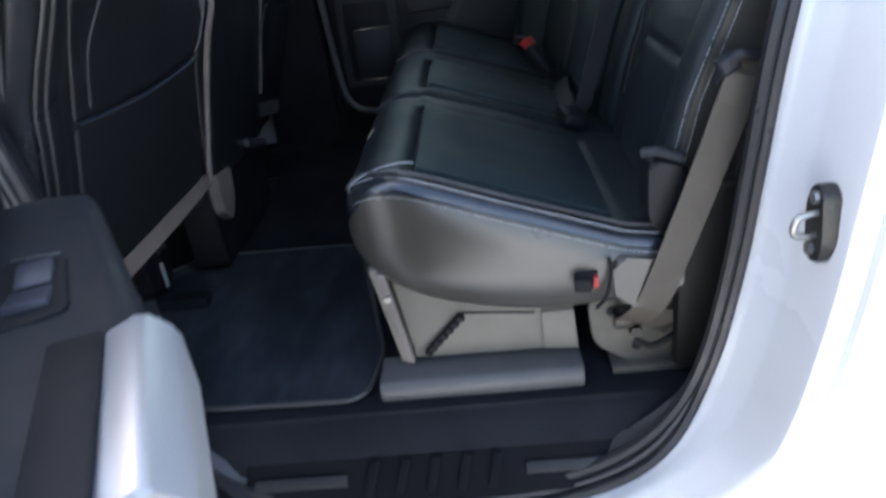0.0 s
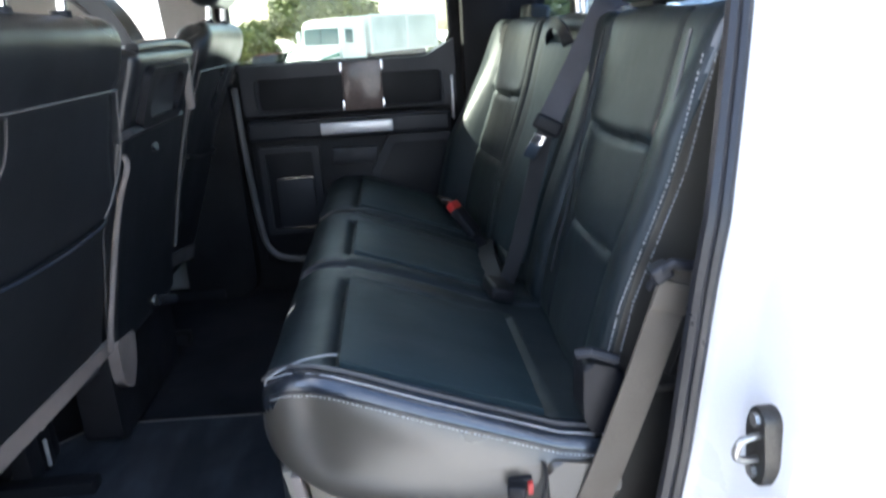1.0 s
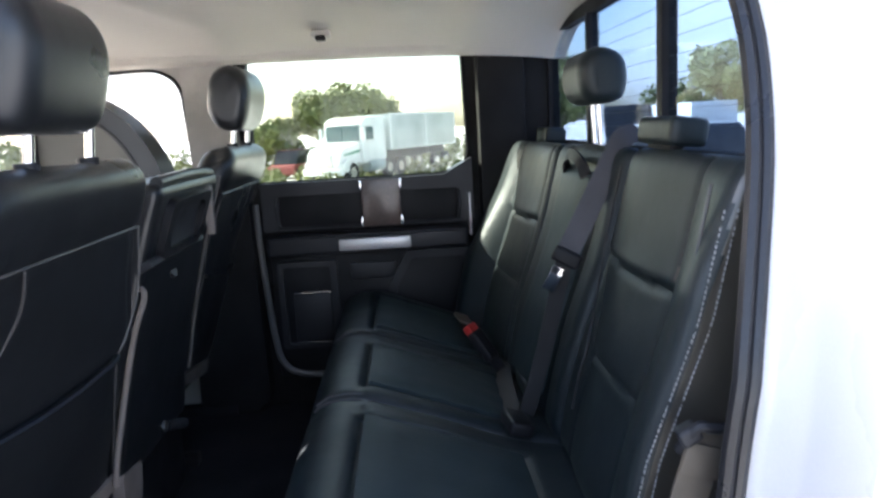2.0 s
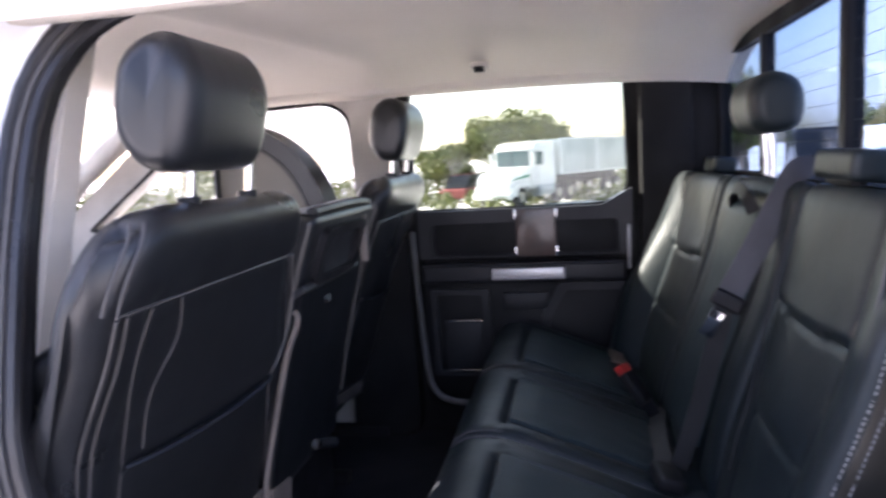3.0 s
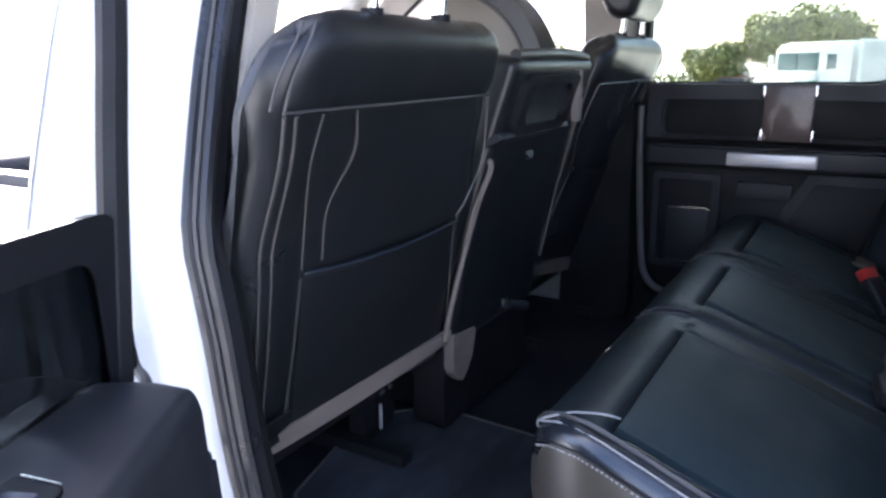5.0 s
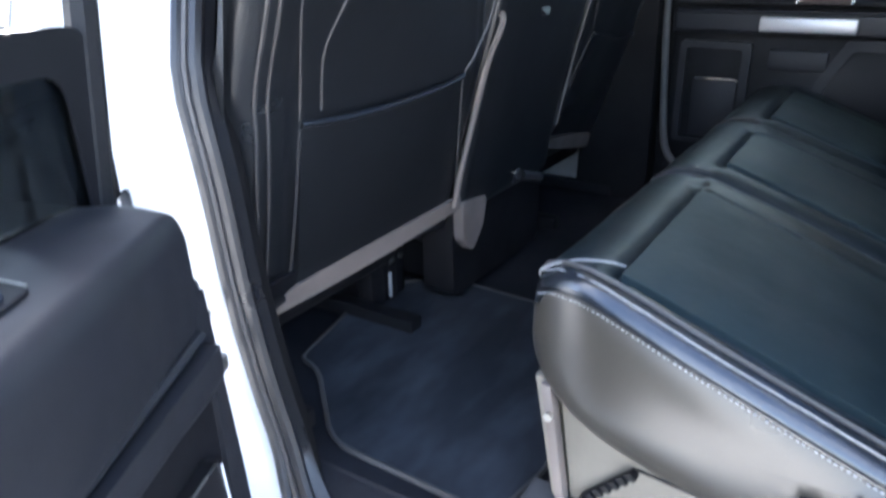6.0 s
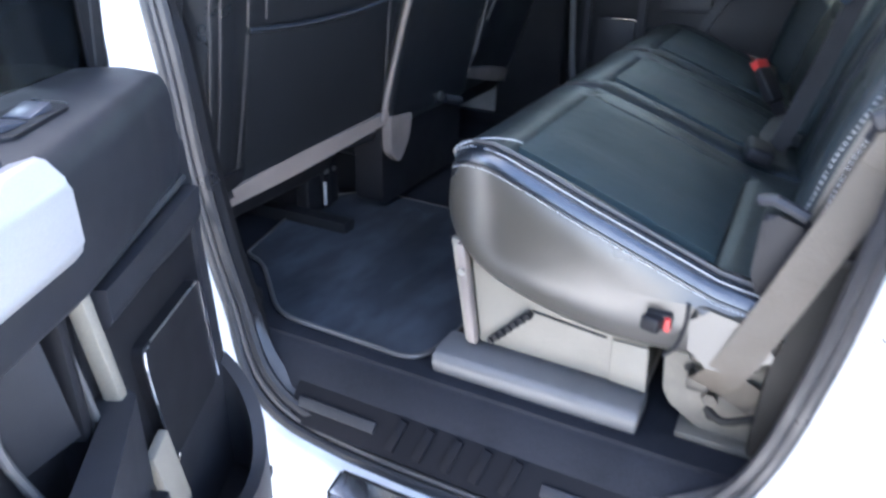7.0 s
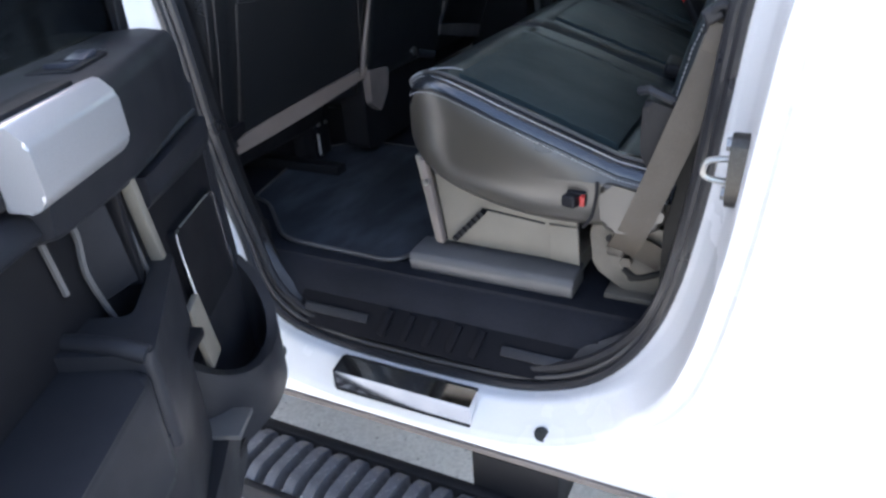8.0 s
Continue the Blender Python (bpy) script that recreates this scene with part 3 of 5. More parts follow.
part("loop", tube(spline([(SX, SY - 0.004, SZ + 0.015), (SX - 0.022, SY - 0.008, SZ + 0.016), (SX - 0.040, SY - 0.012, SZ + 0.012), (SX - 0.043, SY - 0.012, SZ - 0.006), (SX - 0.024, SY - 0.008, SZ - 0.014), (SX, SY - 0.004, SZ - 0.014)], 4), 0.0046, 8), STEEL, striker)
for dz in (-0.034, 0.034):
    part("bolt", tube([(SX - 0.014, SY, SZ + dz), (SX - 0.020, SY, SZ + dz)], 0.009, 6), STEEL, striker)

# ---- far door trim ----
far = thing("door_far", "closed black far rear door with silver handle bezel", "door", kind="structure")
part("upper_panel", frame_prism(rounded([(-0.365, 1.405), (-0.365, 1.562), (0.0, 1.561), (0.235, 1.560), (0.335, 1.612), (0.335, 1.405)], 0.012), rounded([(-0.320, 1.416), (-0.320, 1.520), (0.0, 1.522), (0.235, 1.520), (0.290, 1.522), (0.290, 1.416)], 0.02), 1.588, FAR), PLASTIC, far)
part("panel_recess", box(-0.33, 0.30, 1.607, FAR - 0.001, 1.41, 1.535, 0.004), PLASTIC_SOFT, far)
part("window_ledge", prism(rounded([(-0.37, 1.550), (-0.37, 1.566), (0.237, 1.565), (0.335, 1.617), (0.335, 1.600), (0.241, 1.550)], 0.005), 1.580, FAR + 0.04), PLASTIC, far, "black window sill ledge")
part("armrest", box(-0.355, 0.31, 1.548, FAR - 0.002, 1.325, 1.392, 0.014, 3), PLASTIC, far)
part("armrest_lip", tube([(-0.345, 1.549, 1.386), (0.30, 1.549, 1.386)], 0.006, 8), PLASTIC, far, "rounded upper lip")
part("panel_lip", tube(spline([(-0.31, 1.586, 1.512), (-0.316, 1.586, 1.46), (-0.308, 1.586, 1.421), (-0.28, 1.586, 1.415), (0.10, 1.586, 1.413), (0.26, 1.586, 1.415), (0.285, 1.586, 1.43), (0.286, 1.586, 1.51)], 5), 0.0055, 8), PLASTIC, far, "rounded lip of the upper recess")
part("lower_panel", box(-0.358, 0.32, 1.606, FAR - 0.002, 0.90, 1.325, 0.008), PLASTIC_SOFT, far)
part("handle_bezel", box(-0.118, 0.118, 1.536, 1.558, 1.336, 1.374, 0.006), SILVER, far, "satin silver handle bezel")
insert = part("wood_insert", box(-0.036, 0.092, 1.578, 1.604, 1.407, 1.562, 0.003), COPPER, far, "brown glossy trim insert")
for x in (-0.038, 0.094):
    for z0, z1 in ((1.407, 1.44), (1.53, 1.562)):
        part("edge_strip", box(x - 0.004, x + 0.004, 1.574, 1.604, z0, z1, 0.002), CHROME, insert, "chrome edge strip")
part("front_pocket", frame_prism(rounded([(-0.335, 1.00), (-0.335, 1.30), (-0.135, 1.30), (-0.135, 1.00)], 0.012), rounded([(-0.315, 1.015), (-0.315, 1.28), (-0.16, 1.28), (-0.16, 1.015)], 0.012), 1.588, 1.606), PLASTIC, far)
grille = part("speaker_grille", box(-0.29, -0.163, 1.592, 1.606, 1.02, 1.192, 0.006), PLASTIC, far, "black speaker grille")
part("grille_edge", tube([(-0.285, 1.591, 1.192), (-0.172, 1.591, 1.194), (-0.163, 1.591, 1.188)], 0.0028, 6), CHROME, grille, "bright upper edge")
part("grille_edge", tube([(-0.285, 1.591, 1.022), (-0.172, 1.591, 1.020)], 0.0016, 6), CHROME, grille)
part("handle_pocket", box(-0.09, 0.06, 1.585, 1.607, 1.23, 1.285, 0.006), PLASTIC, far)
part("rear_pocket", frame_prism(rounded([(0.10, 1.318), (0.035, 1.20), (0.035, 1.02), (0.315, 1.02), (0.315, 1.318)], 0.012), rounded([(0.118, 1.29), (0.062, 1.19), (0.062, 1.04), (0.295, 1.04), (0.295, 1.29)], 0.012), 1.582, 1.606), PLASTIC, far)
# rubber seal coloured grey to paint in the sunlight running down it
part("edge_seal_lit", tube(spline([(-0.385, 1.585, 1.50), (-0.378, 1.58, 1.30), (-0.358, 1.575, 1.05), (-0.335, 1.57, 0.96), (-0.27, 1.565, 0.92), (-0.1, 1.565, 0.91)], 5), 0.011, 8), FOOTGREY, far, "door edge seal, grey standing for sunlight along it")
part("edge_strip", box(0.318, 0.324, 1.56, 1.60, 1.36, 1.50, 0.002), SILVER, far, "thin bright edge strip")
part("pillar_cover", prism(rounded([(-0.62, 0.80), (-0.60, 1.50), (-0.57, 1.62), (-0.40, 1.62), (-0.385, 0.86), (-0.40, 0.80)], 0.03), 1.54, FAR, "y", 0.02, 3), PILLAR_DARK, far, "black lower pillar cover")
structure("pillar_far_upper", prism(rounded([(-0.565, 1.60), (-0.575, 1.97), (-0.425, 1.98), (-0.425, 1.60)], 0.015), 1.565, FAR, "y", 0.015, 3), PILLAR_LIGHT, "light grey upper door pillar trim", "pillar")
lamp = thing("ceiling_coat_hook", "small grey coat hook on the beige headliner", "hook")
part("base", box(-0.135, -0.08, 1.375, 1.425, 1.995, 2.014, 0.006), PILLAR_LIGHT, lamp)
part("hook", box(-0.122, -0.093, 1.365, 1.40, 1.985, 2.0, 0.004), PILLAR_DARK, lamp)

# ---- rear bench ----
CUSH = even(rounded([(-0.118, 1.150), (-0.085, 1.192), (-0.03, 1.203), (0.02, 1.190), (0.32, 1.078), (0.43, 1.062), (0.41, 0.965), (0.20, 0.942), (0.02, 0.977), (-0.082, 1.02), (-0.125, 1.065)],
                     [0.03, 0.03, 0.03, 0.05, 0.03, 0.02, 0.03, 0.1, 0.1, 0.05, 0.03], 6), 0.012)


def top_z(x):
    """Height of the cushions' upper line."""
    pts = [(-0.118, 1.150), (-0.10, 1.178), (-0.07, 1.195), (-0.03, 1.200), (0.0, 1.196), (0.05, 1.180), (0.32, 1.080), (0.43, 1.062)]
    for (a, za), (b, zb) in zip(pts, pts[1:]):
        if x <= b:
            return za + (zb - za) * (x - a) / (b - a)
    return pts[-1][1]


def cushion_press(yi0, yi1, x1=0.31):
    def f(x, y, z, n):
        return press(x, y, z, n) * min(1.0, max(0.0, (y - yi0 + 0.030) / 0.025)) if yi0 < 0.2 else press(x, y, z, n)

    def press(x, y, z, n):
        if n.y < 0.25:
            return 0.0
        d = rect_edge(x, y, 0.0, x1, yi0, yi1)
        h = groove(d, 0.007, 0.007) if d > -0.04 else 0.0
        if abs(y - (yi0 + yi1) / 2) < (yi1 - yi0) / 2 + 0.03:
            h += groove(x, 0.010, 0.006)
        if d > 0:
            h += 0.008 * min(1, d / 0.05) * (1 - 0.25 * math.sin(9 * y))
        if d < 0 and x > 0:
            h += 0.006
        return h + 0.0025 * noise.noise((x * 9, y * 9, 1.3))
    return f


def corner(x, y):
    """Rounds the near front corner of the bench in plan."""
    t = min(0.985, max(0.0, (0.020 - x) / 0.147))
    w = min(1.0, max(0.0, (0.25 - y) / 0.15))
    bow = 0.030 * (max(0.0, 0.16 - x) / 0.28) ** 2
    return y + (0.072 * (1 - math.sqrt(1 - t * t)) + bow) * w


def side_cap(ring, y, bulge, rows=12):
    """The soft end of a cushion over its last ring (x, z), swelling towards -y."""
    cx, cz = 0.14, 1.045
    bm = bmesh.new()
    grid = []
    for r in range(rows):
        k = 1 - (r / rows) ** 1.3
        grid.append([bm.verts.new((cx + (x - cx) * k, y - bulge * (1 - k ** 3), cz + (z - cz) * k)) for x, z in ring])
    n = len(ring)
    for a, d in zip(grid, grid[1:]):
        for i in range(n):
            bm.faces.new((a[i], a[(i + 1) % n], d[(i + 1) % n], d[i]))
    top = bm.verts.new((cx, y - bulge, cz))
    for i in range(n):
        bm.faces.new((grid[-1][i], grid[-1][(i + 1) % n], top))
    inner = [v for row in grid[1:] for v in row] + [top]
    for _ in range(6):
        bmesh.ops.smooth_vert(bm, verts=inner, factor=0.5, use_axis_x=True, use_axis_y=False, use_axis_z=True)
    return bm


bench = thing("rear_bench", "black leather three-place rear bench seat with pale stitching", "seat")
cush = []
for y0, y1, i0, i1 in ((0.074, 0.60, 0.125, 0.51), (0.61, 1.05, 0.672, 0.955), (1.06, 1.55, 1.11, 1.47)):
    body = pad(CUSH, y0, y1, 0.034, cushion_press(i0, i1), 48)
    if y0 < 0.1:
        body.verts.ensure_lookup_table()
        ring = [(v.co.x, v.co.z) for v in body.verts[:len(CUSH)]]
        bmesh.ops.delete(body, geom=[f for f in body.faces if max(v.co.y for v in f.verts) < y0 + 1e-5], context="FACES_ONLY")
        body = joined(body, side_cap(ring, y0, 0.010))
        bmesh.ops.remove_doubles(body, verts=body.verts, dist=0.0002)
        # side faces take the paler vinyl whose colour holds the bounce light
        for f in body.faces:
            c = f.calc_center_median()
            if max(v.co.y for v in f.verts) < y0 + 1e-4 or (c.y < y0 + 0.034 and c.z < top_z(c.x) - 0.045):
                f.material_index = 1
            elif c.y < y0 + 0.046 and c.z > top_z(c.x) - 0.045:
                f.material_index = 2
        for v in body.verts:
            v.co.y = corner(v.co.x, v.co.y)
    c = part("cushion", body, LEATHER, bench)
    cush.append(c)
    ins = solid_grid(lambda u, v: Vector((0.008 + 0.297 * u, i0 + 0.008 + (i1 - i0 - 0.016) * v, top_z(0.008 + 0.297 * u) + 0.0065 + 0.008 * min(1, 6 * min(u, 1 - u, v, 1 - v)) + 0.003 * noise.noise((9 * u, 7 * v, i0 * 9)))), 14, 14,
                     lambda u, v: Vector((0.008 + 0.297 * u, i0 + 0.008 + (i1 - i0 - 0.016) * v, top_z(0.008 + 0.297 * u) - 0.012)))
    part("insert", ins, LEATHER_PERF, c, "perforated leather insert")
near = cush[0]
near.data.materials.append(VINYL_LIT)
near.data.materials.append(LEATHER_RIM)
line = lambda y, dz, dy=0.0, xs=(-0.112, 0.40): [(xs[0] + (xs[1] - xs[0]) * i / 30, corner(xs[0] + (xs[1] - xs[0]) * i / 30, y + dy), top_z(xs[0] + (xs[1] - xs[0]) * i / 30) + dz) for i in range(31)]
part("piping", tube(line(0.104, 0.003), 0.0030, 6), PIPING, near, "grey edge piping")
part("piping", tube(spline([(-0.107, corner(-0.107, 0.094), 1.160), (-0.094, 0.134, 1.184), (-0.056, 0.139, 1.201), (-0.018, 0.149, 1.204), (0.004, 0.158, 1.199)], 6), 0.0014, 6), THREAD, near, "pale piping loop")
part("piping", tube(line(0.091, -0.0035, 0, (-0.100, 0.40)), 0.0012, 6), THREAD, near, "pale thread line")
part("stitching", stitches(line(0.0704, -0.0275, 0, (-0.094, 0.40)), 0.0036, 0.0030, 0.0008), THREAD, near, "pale grey stitching")
part("seam", tube(line(0.0735, -0.0225, 0, (-0.094, 0.40)), 0.0014, 6), PLASTIC_SOFT, near, "dark folded seam")
for y in (0.60, 0.615, 1.05, 1.065):
    part("stitching", tube(line(y + (0.008 if y in (0.615, 1.065) else -0.008), -0.004, 0, (-0.10, 0.33)), 0.0022, 5), PIPING, bench, "grey seam piping")
part("side_trim", prism(rounded([(0.292, 1.052), (0.300, 0.956), (0.40, 0.968), (0.405, 1.030)], 0.025), 0.059, 0.10, "y", 0.010, 3), VINYL_LIT, near, "black vinyl corner flap")
sw = part("fold_latch", box(0.236, 0.272, 0.056, 0.09, 1.000, 1.028, 0.006), PLASTIC_SOFT, near, "black fold latch")
part("latch_lever", moved(box(-0.013, 0.013, -0.010, 0.010, -0.011, 0.011, 0.005, 3), pose(0.247, 0.050, 1.014, 0, 0, -14)), PLASTIC_SOFT, sw)
part("red_mark", box(0.263, 0.271, 0.049, 0.062, 1.005, 1.024, 0.002), RED, sw, "red latch mark")
part("latch_strap", tube(spline([(0.289, 0.060, 1.050), (0.290, 0.056, 1.025), (0.283, 0.056, 0.985), (0.268, 0.060, 0.962)], 5), 0.0030, 6), PLASTIC_SOFT, near)

BACK = dense(rounded([(0.385, 1.06), (0.43, 1.26), (0.500, 1.45), (0.545, 1.652), (0.580, 1.668), (0.598, 1.60), (0.56, 1.05)], [0.04, 0.1, 0.1, 0.03, 0.03, 0.03, 0.03], 4), 0.008)


def back_x(z):
    pts = [(1.06, 0.385), (1.26, 0.43), (1.45, 0.500), (1.652, 0.545)]
    for (a, xa), (b, xb) in zip(pts, pts[1:]):
        if z <= b:
            return xa + (xb - xa) * (z - a) / (b - a)
    return pts[-1][1]


def back_press(i0, i1, bol0, bol1, seams, taper=0.0):
    def f(x, y, z, n):
        if n.x > -0.3:
            return 0.0
        h = 0.0
        e1 = i1 - taper * min(1, max(0, (1.46 - z) / 0.17))
        for e in (i0, e1):
            h += groove(y - e, 0.006, 0.0045)
        if i0 < y < e1:
            for s, sag in seams:
                g = z - s + sag * (1 - ((2 * y - i0 - e1) / (e1 - i0)) ** 2)
                h += groove(g, 0.007, 0.0075 if s > 1.4 else 0.004) + (0.006 * math.exp(-max(0, g - 0.006) / 0.05) if g > 0 and s > 1.4 else 0.0)
            h += 0.006 * math.sin(math.pi * (y - i0) / (e1 - i0))
        if y < i0:
            h += bol0 * math.sin(min(1, (i0 - y) / 0.10) * math.pi / 2) * min(1, max(0, (1.68 - z) / 0.2))
        if y > i1:
            h += bol1 * math.sin(min(1, (y - i1) / 0.07) * math.pi / 2) * min(1, max(0, (1.68 - z) / 0.40))
        return h + 0.003 * noise.noise((y * 8, z * 8, 4.2))
    return f


SEAMS = ((1.466, 0.010), (1.290, 0.0))
backs = []
for y0, y1, i0, i1, b0, b1 in ((0.115, 0.60, 0.245, 0.585, 0.030, 0.012), (0.61, 1.05, 0.70, 0.96, 0.006, 0.006), (1.06, 1.54, 1.10, 1.40, 0.012, 0.070)):
    bk = pad(BACK, y0, y1, 0.028, back_press(i0, i1, b0, b1, SEAMS if y0 != 0.61 else (), 0.09 if y0 < 0.2 else 0.0), 60)
    for v in bk.verts:
        v.co.x -= max(0, v.co.y - 0.60) * 0.085
    backs.append(part("backrest", bk, LEATHER, bench))
bn, bmid, bfar = backs
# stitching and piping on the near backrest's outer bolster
bn.data.materials.append(VINYL_LIT)
# outer side of the backrest gets the same bounce-lit vinyl colour
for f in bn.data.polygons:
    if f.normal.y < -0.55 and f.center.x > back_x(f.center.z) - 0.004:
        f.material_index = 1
for dx in (-0.017, 0.002):
    part("stitching", stitches([(back_x(z) + dx, 0.1135, z) for z in (1.12 + 0.48 * i / 24 for i in range(25))], 0.0048, 0.0028, 0.0009), THREAD, bn, "pale grey double stitching")
part("piping", tube([(back_x(z) - 0.022, 0.150 + 0.05 * max(0, z - 1.45), z) for z in (1.10 + 0.53 * i / 20 for i in range(21))], 0.003, 6), PIPING, bn)
part("piping", tube([(back_x(z) - 0.010, 0.590 - 0.09 * min(1, max(0, (1.46 - z) / 0.17)), z) for z in (1.18 + 0.45 * i / 20 for i in range(21))], 0.0022, 6), BELTDARK, bn, "dark seam piping")
part("hinge_cover", prism(rounded([(0.352, 1.192), (0.414, 1.172), (0.412, 1.12), (0.372, 1.062), (0.352, 1.10)], 0.016, 4), 0.080, 0.14, "y", 0.010, 3), PLASTIC_SOFT, bn, "black plastic hinge cover")
part("hinge_lip", tube([(0.345, 0.092, 1.200), (0.362, 0.080, 1.206), (0.400, 0.082, 1.190)], 0.008, 8), PLASTIC, bn)
structure("quarter_trim", joined(prism([(0.45, 0.80), (0.455, 1.10), (0.50, 1.22), (0.57, 1.45), (0.612, 1.64), (0.66, 1.64), (0.66, 0.80)], 0.086, 0.112, "y", 0.006), box(0.425, 0.62, 0.062, 0.100, 1.142, 1.156, 0.005), box(0.40, 0.56, 0.080, 0.110, 0.82, 1.142, 0.006)), QUARTER, "brown-black moulded quarter trim beside the bench", "trim")
# middle fold-down armrest with pull loop
arm = part("armrest", pad(dense(rounded([(0.372, 1.12), (0.405, 1.26), (0.475, 1.45), (0.512, 1.60), (0.53, 1.615), (0.54, 1.59), (0.45, 1.12)], 0.015, 3), 0.02), 0.715, 0.945, 0.02, None, 16), LEATHER_PERF, bmid, "smooth leather fold-down armrest")
for v in arm.data.vertices:
    v.co.x -= max(0, v.co.y - 0.60) * 0.085 - 0.004
part("pull_loop", band(spline([(0.50, 0.745, 1.60), (0.492, 0.765, 1.632), (0.49, 0.83, 1.645), (0.492, 0.895, 1.632), (0.50, 0.915, 1.60)], 6), 0.024, 0.006, (0.3, 0, 1)), PLASTIC_SOFT, bmid, "black pull strap")
part("armrest_pad", box(0.355, 0.40, 0.74, 0.92, 1.085, 1.13, 0.015, 3), LEATHER, bmid, "small padded lip")

HR2 = dense(rounded([(0.500, 1.765), (0.487, 1.82), (0.505, 1.865), (0.55, 1.875), (0.595, 1.85), (0.60, 1.79), (0.585, 1.755), (0.53, 1.75)], 0.03, 4), 0.012)
h = part("headrest", pad(HR2, 0.735, 0.945, 0.04, None, 14), LEATHER, bmid, "small black centre headrest")
for y in (0.815, 0.865):
    part("headrest_post", tube([(0.555, y, 1.64), (0.552, y, 1.77)], 0.008, 10), CHROME, h, "chrome headrest post")
for y in (0.30, 1.31):
    hh = part("headrest", moved(box(-0.045, 0.02, -0.085, 0.085, -0.022, 0.026, 0.014, 3), pose(0.585, y + 0.145, 1.690 if y < 1 else 1.672, 0, 8, 0)), LEATHER, bench, "black headrest folded down")
    part("guide", box(0.55, 0.575, y + 0.09, y + 0.20, 1.664, 1.684, 0.005), PLASTIC_SOFT, hh)

# ---- under-seat box, seat bracket ----
sbox = thing("under_seat_box", "grey plastic fold-out storage box under the bench", "storage box")
side = part("side_wall", prism([(-0.060, 1.02), (-0.036, 0.850), (0.243, 0.846), (0.236, 0.965), (0.10, 0.965)], 0.128, 0.142, "y", 0.003), BOXGREY, sbox)
part("front_wall", prism([(-0.092, 1.035), (-0.078, 1.035), (-0.046, 0.850), (-0.060, 0.850)], 0.118, 1.46, "y", 0.003), BOXGREY, sbox)
part("corner_rail", prism([(-0.080, 1.03), (-0.066, 1.03), (-0.038, 0.852), (-0.052, 0.852)], 0.110, 0.128, "y", 0.002), SEATTRIM, sbox, "pale grey corner rail")
part("screw", tube([(-0.066, 0.110, 0.985), (-0.066, 0.104, 0.985)], 0.006, 10), STEEL, sbox)
part("rear_panel", prism([(0.185, 0.925), (0.188, 0.850), (0.246, 0.846), (0.240, 0.925)], 0.122, 0.130, "y", 0.002), BOXGREY, side)
part("slot", prism([(0.052, 0.9365), (0.052, 0.9335), (0.175, 0.9215), (0.175, 0.9245)], 0.1255, 0.1285, "y"), PLASTIC_SOFT, side, "thin dark slot")
strut = part("strut", prism([(-0.018, 0.868), (-0.010, 0.858), (0.056, 0.930), (0.048, 0.938)], 0.116, 0.127, "y", 0.002), PLASTIC_SOFT, sbox, "black toothed folding strut")
for k in range(7):
    t = k / 6
    part("tooth", moved(box(-0.003, 0.003, -0.007, 0.0, -0.006, 0.006, 0.001), pose(-0.012 + 0.062 * t, 0.117, 0.866 + 0.066 * t, 0, -47, 0)), RUBBER, strut)
part("foot_rail", prism(rounded([(0.072, FLOOR), (0.070, 0.826), (0.080, 0.838), (0.150, 0.842), (0.150, FLOOR)], 0.005, 3), -0.10, 0.248, "x", 0.006), FOOTGREY, sbox, "grey plastic foot rail")
part("bottom", box(-0.05, 0.24, 0.15, 1.46, 0.806, 0.846, 0.004), BOXGREY, sbox)
bracket = thing("seat_bracket", "painted grey steel seat bracket bolted to the cab floor", "bracket")
part("bracket_plate", prism(rounded([(0.262, 0.94), (0.272, 0.85), (0.34, 0.805), (0.44, 0.80), (0.47, 0.95)], 0.02), 0.122, 0.135, "y", 0.003), BRACKET, bracket)
part("bracket_foot", box(0.30, 0.46, 0.10, 0.20, FLOOR, 0.812, 0.003), BRACKET, bracket)
for x, z, r in ((0.302, 0.915, 0.0085), (0.405, 0.905, 0.010), (0.345, 0.842, 0.009)):
    part("bolt_hole", tube([(x, 0.121, z), (x, 0.126, z)], r, 12), RUBBER, bracket, "dark bolt hole")

# ---- seat belts ----
belt = thing("seat_belt", "grey-brown lap belt webbing hanging beside the bench", "seat belt", "rear seat belts")
part("webbing", band(spline([(0.325, 0.100, 0.905), (0.338, 0.076, 0.930), (0.362, 0.056, 0.985), (0.418, 0.052, 1.150), (0.466, 0.056, 1.300), (0.474, 0.064, 1.330)], 6), 0.049, 0.003, (1, 0, -0.25)), BELTWEB, belt)
part("webbing", band(spline([(0.318, 0.105, 0.908), (0.345, 0.108, 0.915), (0.40, 0.112, 0.890)], 5), 0.045, 0.003, (0.2, 0, 1)), BELTWEB, belt)
part("sleeve", moved(box(-0.026, 0.026, -0.004, 0.004, -0.022, 0.022, 0.003), pose(0.464, 0.053, 1.290, 0, 17, 0)), BELTWEB, belt, "folded stitched belt end")
part("anchor_bolt", tube([(0.338, 0.108, 0.885), (0.338, 0.094, 0.885)], 0.011, 6), STRIKER, belt, "dark anchor bolt")
part("buckle_tail", tube(spline([(0.335, 0.096, 0.872), (0.36, 0.088, 0.862), (0.39, 0.092, 0.872), (0.42, 0.104, 0.880)], 5), 0.006, 8), QUARTER, belt, "dark belt tail")
part("anchor", box(0.302, 0.335, 0.092, 0.118, 0.895, 0.918, 0.006), STRIKER, belt, "dark steel belt anchor")
guide = thing("belt_guide", "black plastic belt guide on the rear pillar", "belt guide")
